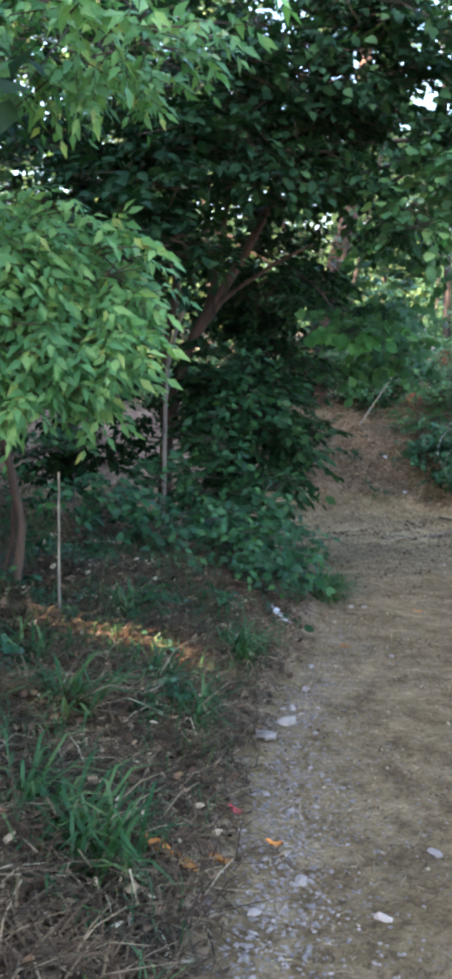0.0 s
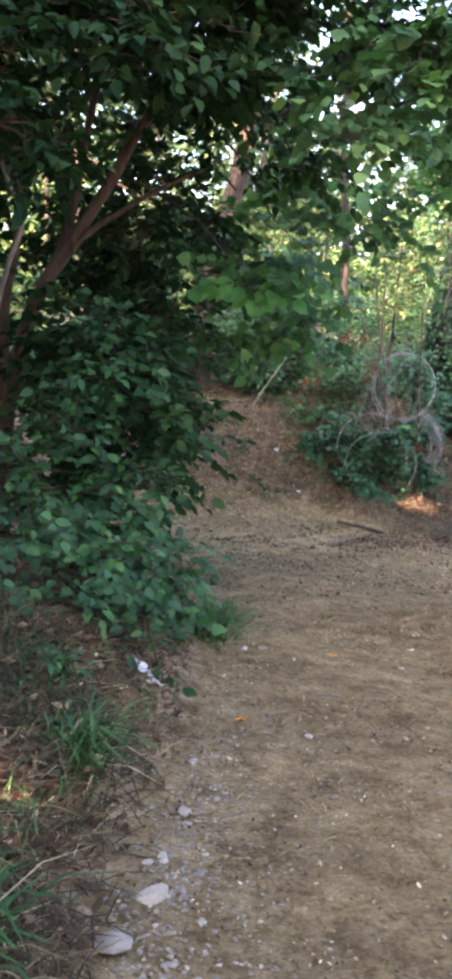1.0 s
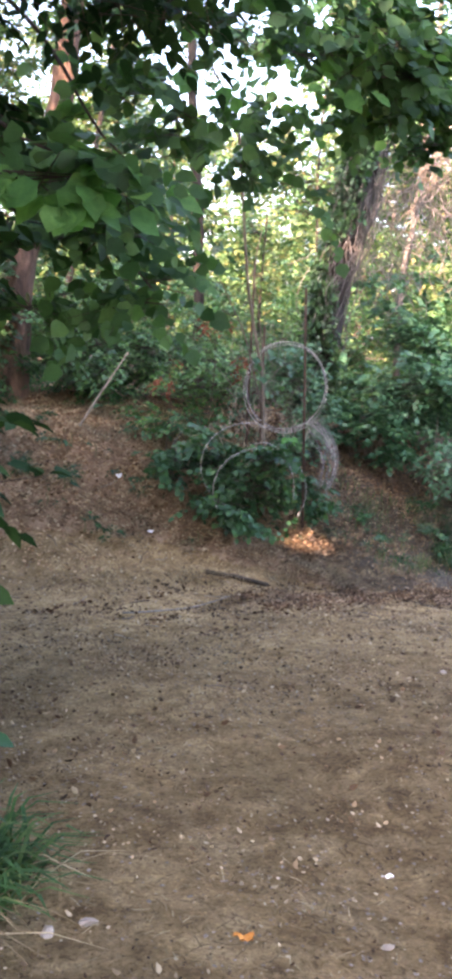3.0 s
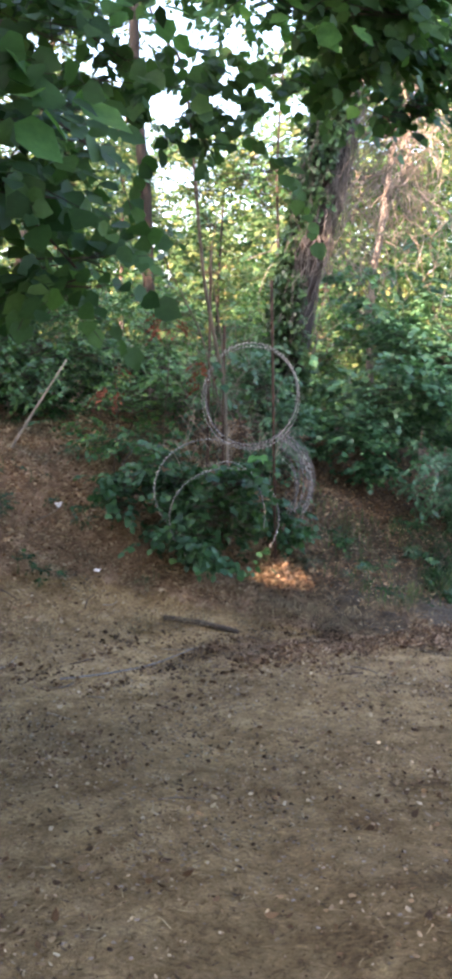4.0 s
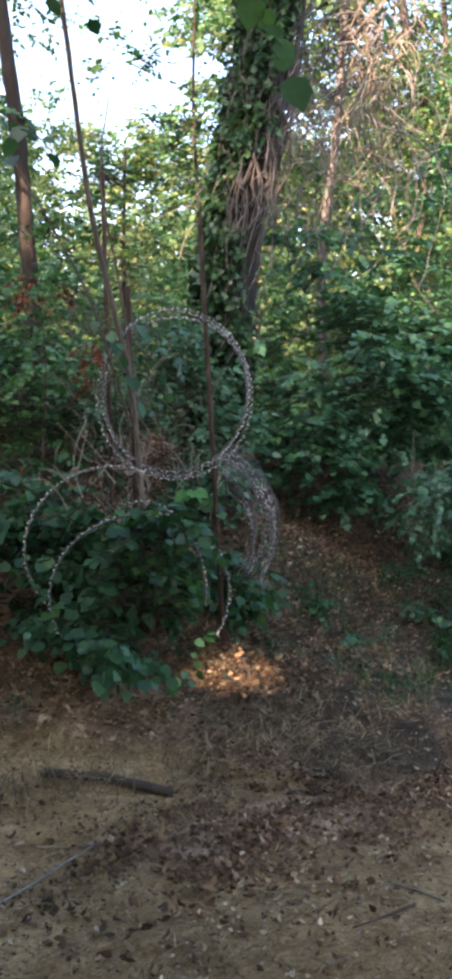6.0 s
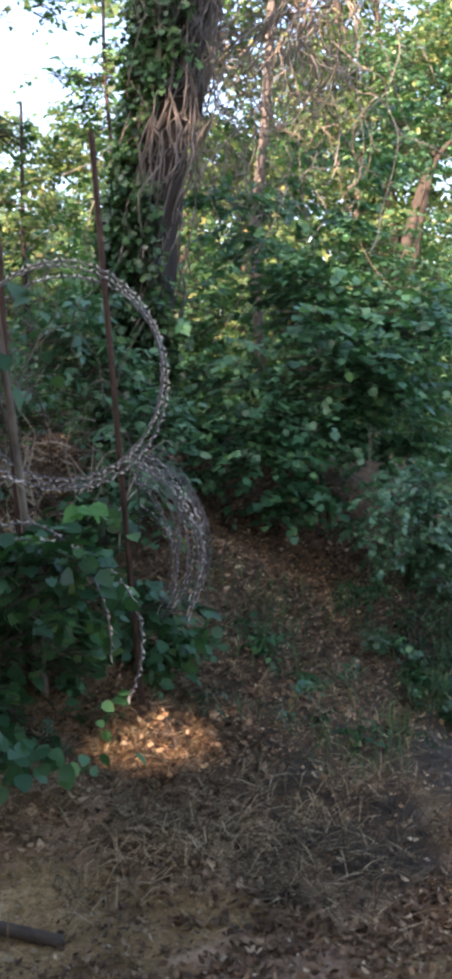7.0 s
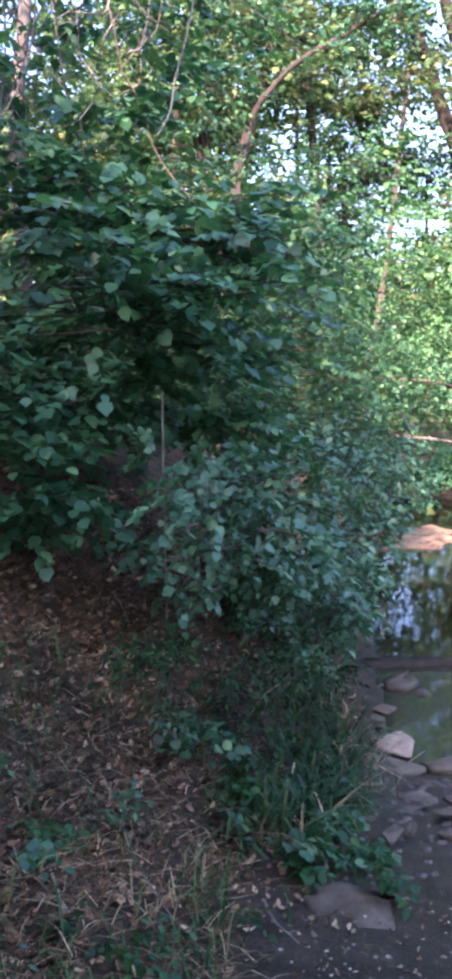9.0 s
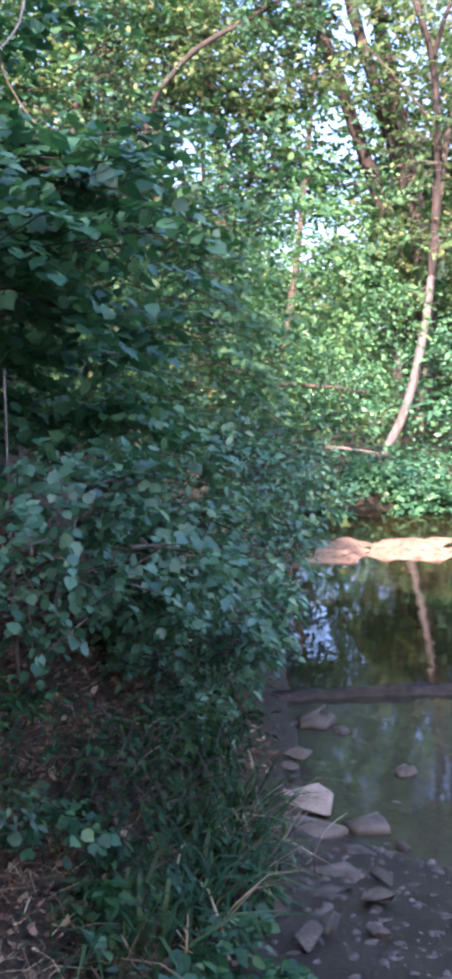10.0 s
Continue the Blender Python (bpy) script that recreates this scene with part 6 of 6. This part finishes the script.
slab(7.46, 15.40, -0.445, 0.34, 0.18, 0.06, -44, 12, WET_STONE, "long flat grey rock bedded in mud at the ford", 21)
slab(7.66, 15.26, -0.445, 0.22, 0.16, 0.06, -36, 10, WET_STONE, "rounded flat grey rock bedded in mud at the ford", 22)
slab(7.40, 15.12, -0.44, 0.27, 0.15, 0.05, -38, 14, WET_STONE, "flat rock bedded in mud at the ford", 23)
slab(7.16, 14.98, -0.39, 0.22, 0.16, 0.06, -50, 16, WET_STONE, "flat rock lying on wet gravel at the ford", 24)
slab(6.98, 14.84, -0.34, 0.18, 0.13, 0.05, -30, 10, WET_STONE, "small flat grey rock lying on wet gravel", 25)
slab(8.40, 16.26, -0.44, 0.24, 0.20, 0.08, -40, 20, DARK_STONE, "large dark grey rock below the ivy", 26)
slab(8.22, 15.50, -0.46, 0.12, 0.09, 0.06, -30, 16, DARK_STONE, "grey stone standing in the shallow water", 27)
slab(7.92, 15.30, -0.49, 0.15, 0.11, 0.06, -50, 12, WET_STONE, "small brown stone at the water's edge", 28)
slab(6.02, 14.18, gz(6.02, 14.18) - 0.01, 0.34, 0.26, 0.06, -30, 6, WET_STONE, "broad grey slab lying in the track above the ford", 29)
for i, (x, y, s) in enumerate([(6.78, 14.66, 0.06), (6.62, 14.60, 0.08), (6.85, 14.52, 0.05), (7.05, 14.70, 0.07), (6.70, 14.82, 0.05), (7.22, 14.82, 0.06), (7.62, 15.05, 0.05), (7.95, 15.95, 0.08), (7.78, 15.84, 0.06), (8.10, 15.98, 0.07), (7.70, 15.74, 0.05)]):
    rock("rock", x, y, s, 47 * i, WET_STONE if i % 3 else DARK_STONE, "rough grey stone bedded in mud at the ford", 121 + i, 0.5, "ford rocks", 0.1, 8, 13)
rng = np.random.default_rng(44)
for i in range(16):
    x, y = 8.85 + rng.normal(0, 0.25), 16.0 + rng.normal(0, 0.1)
    rock("rubble", x, y, rng.uniform(0.03, 0.075), 50 * i, DARK_STONE, "dark broken stone lying below the weir", 60 + i, 0.6, "weir rubble", -0.35, 10)
for i, (x, y, s) in enumerate([(11.6, 19.75, 0.10), (11.0, 19.45, 0.07), (12.9, 18.9, 0.07), (10.9, 20.0, 0.07)]):
    rock("rock", x, y, s, 31 * i, STONE, "pale rock lying on the sand bar", 50 + i, 0.45, "bar rocks", 0.2)


def scrap(name, x, y, s, mat, label, category, seed):
    rng = np.random.default_rng(seed)
    n = 7
    V, F = [], []
    for i in range(n):
        for j in range(n):
            u, v = i / (n - 1) - 0.5, j / (n - 1) - 0.5
            px, py = x + s * u * (1 + 0.3 * math.sin(v * 5)), y + s * 0.7 * v
            V.append((px, py, gz(px, py) + 0.03 + 0.3 * s * abs(math.sin(u * 4 + seed) * math.cos(v * 5))))
    for i in range(n - 1):
        for j in range(n - 1):
            a = i * n + j
            F.append((a, a + 1, a + n + 1, a + n))
    return solo(name, V, F, mat, label, category, smooth=True)


scrap("paper_scrap", 0.36, 6.60, 0.08, LITTER_WHITE, "crumpled white paper scrap beside the bramble", "litter", 1)
scrap("paper_scrap", 0.42, 6.52, 0.08, LITTER_WHITE, "small torn white paper scrap on the dirt", "litter", 2)
scrap("paper_scrap", 2.54, 13.93, 0.05, LITTER_WHITE, "small white scrap lying on the leafy bank", "litter", 21)
scrap("paper_scrap", 2.33, 14.55, 0.05, LITTER_WHITE, "white scrap caught in the bank leaves", "litter", 22)
scrap("paper_scrap", 2.15, 7.94, 0.035, LITTER_WHITE, "tiny white scrap on the dirt track", "litter", 23)
scrap("fallen_leaf", 0.83, 6.43, 0.06, LEAF_ORANGE, "curled yellow fallen leaf on the dirt track", "leaf", 24)
scrap("fallen_leaf", 1.56, 7.62, 0.05, LEAF_ORANGE, "curled yellow fallen leaf on the dirt track", "leaf", 25)
for i, (x, y, s_) in enumerate([(1.15, 7.82, 0.028), (1.03, 7.78, 0.03), (1.13, 6.28, 0.024), (1.98, 7.58, 0.02), (3.60, 10.26, 0.03), (0.819, 3.386, 0.035)]):
    rock("stone", x, y, s_, 61 * i, STONE, "small pale stone lying on the dirt track", 140 + i, 0.5, "track stones")
scrap("red_scrap", 0.06, 3.55, 0.045, RED_SCRAP, "small red plastic scrap among the gravel", "litter", 3)
for i, (x, y, s) in enumerate([(-0.10, 2.95, 0.06), (0.01, 3.14, 0.065), (0.21, 3.35, 0.055), (-0.20, 2.92, 0.09)]):
    scrap("fallen_leaf", x, y, s, LEAF_ORANGE, "curled orange fallen leaf on the gravel", "leaf", 4 + i)

# leaning stream-side tree with a sunlit pale trunk
far_tree = shrub("willow_tree", (18.0, 23.6, gz(18.0, 23.6)), "leaning pale trunk on the far bank of the stream", "tree", 71,
                 [((19.5, 22.5, 7.0), (2.2, 1.8, 1.4), 420), ((18.6, 22.6, 5.0), (0.9, 0.8, 0.6), 90), ((18.4, 22.8, 3.4), (0.35, 0.35, 0.7), 60)], LEAF_FAR, 0.5, 8, 0.13, "far",
                 stems=[([(17.85, 23.7, -0.3), (17.93, 23.57, 0.0), (18.19, 23.32, 0.71), (18.38, 23.09, 1.88), (18.43, 22.91, 3.02)], 0.085, 0.065, BARK_VINE),
                        # upper trunk takes darker bark: the crown's shade is in its colour
                        ([(18.43, 22.91, 3.0), (18.33, 22.73, 4.42), (18.18, 22.61, 5.38), (17.92, 22.52, 6.37), (17.56, 22.57, 7.16), (17.2, 22.6, 8.2)], 0.075, 0.04, BARK_DARK),
                        ([(17.95, 22.53, 6.3), (17.91, 22.27, 6.87), (17.91, 22.1, 7.2), (18.0, 21.8, 8.2)], 0.045, 0.02, BARK_DARK),
                        ([(18.2, 22.6, 5.3), (17.6, 22.9, 6.0), (17.0, 23.2, 6.6)], 0.02, 0.01, BARK)], stem_mat=BARK_GREY)
# dark trunks standing behind it
for i, (x, y, lean) in enumerate([(22.0, 26.6, -2.3), (22.3, 26.1, -2.0), (22.2, 26.0, -1.2), (16.5, 28.8, -1.6), (23.4, 24.8, -0.7), (15.4, 27.4, 1.9)]):
    woodland_tree("ash_tree", (x, y, gz(x, y)), "dark trunk of a tall tree beyond the stream", 81 + i,
                  [(x, y, gz(x, y) - 0.3), (x - 0.1 * lean, y, 3.4), (x + lean * 0.5, y + 0.1, 6.6), (x + lean, y + 0.2, 8.9), (x + lean * 1.4, y + 0.3, 12.0)], (0.20, 0.20, 0.30, 0.13, 0.13, 0.13)[i], 0.10,
                  [((x + lean, y, 10.5), (1.8, 1.5, 1.0), 130), ((x - 0.5, y - 0.4, 3.9), (1.2, 1.0, 1.0), 150), *([((x + lean - 0.3, y - 0.3, 7.6), (1.5, 1.2, 1.0), 90)] if i > 2 else [])], bark=BARK_DARK, size=0.15, length=0.5)
for i, (x, y) in enumerate([(15.8, 28.6), (17.6, 27.4)]):
    woodland_tree("ash_tree", (x, y, gz(x, y)), "leafy tall tree beyond the stream", 181 + i,
                  [(x, y, gz(x, y) - 0.3), (x + 0.2, y, 4.0), (x, y + 0.2, 8.0), (x - 0.2, y + 0.3, 11.0)], 0.12, 0.06,
                  [((x - 0.2, y, 7.7), (1.2, 1.0, 0.8), 170), ((x + 0.5, y - 0.3, 6.5), (0.9, 0.8, 0.6), 110), ((x, y, 9.3), (1.6, 1.2, 0.9), 150), ((x - 0.4, y, 5.2), (0.9, 0.8, 0.7), 110)], bark=BARK_DARK, size=0.14, length=0.45)
shrub("maple_tree", (12.0, 23.2, gz(12.0, 23.2)), "dark leaning tree behind the stream bank bushes", "tree", 191,
      [((12.0, 22.9, 5.2), (0.7, 0.6, 0.5), 160), ((13.4, 21.6, 5.9), (0.8, 0.6, 0.4), 130), ((12.4, 22.6, 6.4), (1.2, 0.9, 0.5), 150)], LEAF_DARK, 0.3, 8, 0.09, "far",
      stems=[([(11.9, 23.3, gz(12.0, 23.2) - 0.3), (12.2, 22.9, 3.4), (12.36, 22.68, 4.71), (12.51, 22.41, 5.12), (12.73, 22.11, 5.42), (13.12, 21.64, 5.70), (13.8, 21.0, 6.2)], 0.075, 0.02)], stem_mat=BARK_DARK)
# low broken weir across the ford
wl = smooth_line([(8.45, 16.75, -0.44), (8.9, 16.4, -0.43), (9.4, 16.0, -0.43), (10.2, 15.2, -0.43), (11.2, 14.2, -0.43)], 0.1)
rng = np.random.default_rng(45)
across = unit(np.stack([-np.gradient(wl[:, 1]), np.gradient(wl[:, 0]), 0 * wl[:, 0]], 1))
prof = [(-0.035, -0.3), (-0.04, -0.02), (-0.025, 0.02), (0.0, 0.03), (0.025, 0.02), (0.04, -0.3)]
n, m = len(wl), len(prof)
V = np.concatenate([wl + across * (u + rng.normal(0, 0.018, (n, 1))) + np.array([0, 0, 1.0]) * (v + rng.normal(0, 0.012, (n, 1))) for u, v in prof]).reshape(m, n, 3).transpose(1, 0, 2).reshape(-1, 3)
F = [(i * m + j, i * m + j + 1, (i + 1) * m + j + 1, (i + 1) * m + j) for i in range(n - 1) for j in range(m - 1)]
solo("weir", V, F, SILL, "low dark broken gravelly sill across the stream", "weir")

# ------------------------------------------------------------------ nearest leaves, one by one
def leaf_mesh(shape, mat):
    T, F = LEAF_SHAPES[shape]
    return mesh_of("leaf", T, F, mat)


def single_leaves(parent, seed, blobs, size, mesh, droop=0.45):
    """Leaves of a plant that can be told apart: objects on one shared mesh."""
    rng = np.random.default_rng(seed)
    for c, r, n in blobs:
        O, d = in_blob(rng, c, r, n, 0.9)
        ok = shaded(O)
        for p, q in zip(O[ok], d[ok]):
            if q[1] > 0.35:
                continue
            y_ax = Vector((q[0] + rng.normal(0, 0.5), q[1] * 0.6 + rng.normal(0, 0.5), -droop + rng.normal(0, 0.25))).normalized()
            z_ax = Vector((q[0] * 0.6, q[1] * 0.6 - 0.5, 0.75)) + Vector(rng.normal(0, 0.3, 3))
            x_ax = y_ax.cross(z_ax).normalized()
            z_ax = x_ax.cross(y_ax)
            s = size * rng.uniform(0.7, 1.2)
            ob = new("leaf", mesh)
            ob.parent = parent
            m = Matrix((x_ax, y_ax, z_ax)).transposed().to_4x4() @ Matrix.Diagonal((s, s, s, 1))
            m.translation = Vector(p) - parent.location
            ob.matrix_basis = m


LEAF_BRAMBLE_ONE = leaf_mat("leaf_bramble_single", [(0.0, (0.015, 0.056, 0.025)), (0.6, (0.028, 0.090, 0.036)), (0.9, (0.048, 0.128, 0.048)), (1.0, (0.096, 0.200, 0.068))], 0.2, 0.5, piece=True)
# brighter copy of leaf_lime, with the light through near leaves in its colour
LEAF_LIME_LIT = leaf_mat("leaf_lime_lit", [(0.0, (0.10, 0.29, 0.11)), (1.0, (0.18, 0.42, 0.15))], 0.5, 0.5, piece=True)
things = {o.name: o for o in scene.objects}
round_leaf, oval_leaf, lime_leaf = leaf_mesh("round", LEAF_BRAMBLE_ONE), leaf_mesh("oval", LEAF_BRAMBLE_ONE), leaf_mesh("round", LEAF_LIME_LIT)
single_leaves(things["bramble_bush"], 501, [((-0.5, 7.3, 1.35), (0.9, 0.9, 0.66), 220), ((0.05, 7.3, 1.15), (0.51, 0.74, 0.45), 190)], 0.075, oval_leaf)
single_leaves(things["vine_thicket"], 502, [((3.44, 13.90, 0.80), (0.34, 0.16, 0.26), 90), ((3.62, 13.86, 1.05), (0.22, 0.10, 0.30), 60)], 0.075, round_leaf)
single_leaves(things["vine_thicket"], 504, [((3.70, 13.62, 1.30), (0.24, 0.08, 0.10), 22), ((3.45, 13.6, 1.15), (0.18, 0.08, 0.12), 10)], 0.075, lime_leaf)
single_leaves(things["lime_tree"], 503, [((1.20, 9.22, 2.90), (0.36, 0.16, 0.08), 75), ((2.75, 12.2, 4.25), (0.95, 0.5, 0.4), 60)], 0.13, lime_leaf)
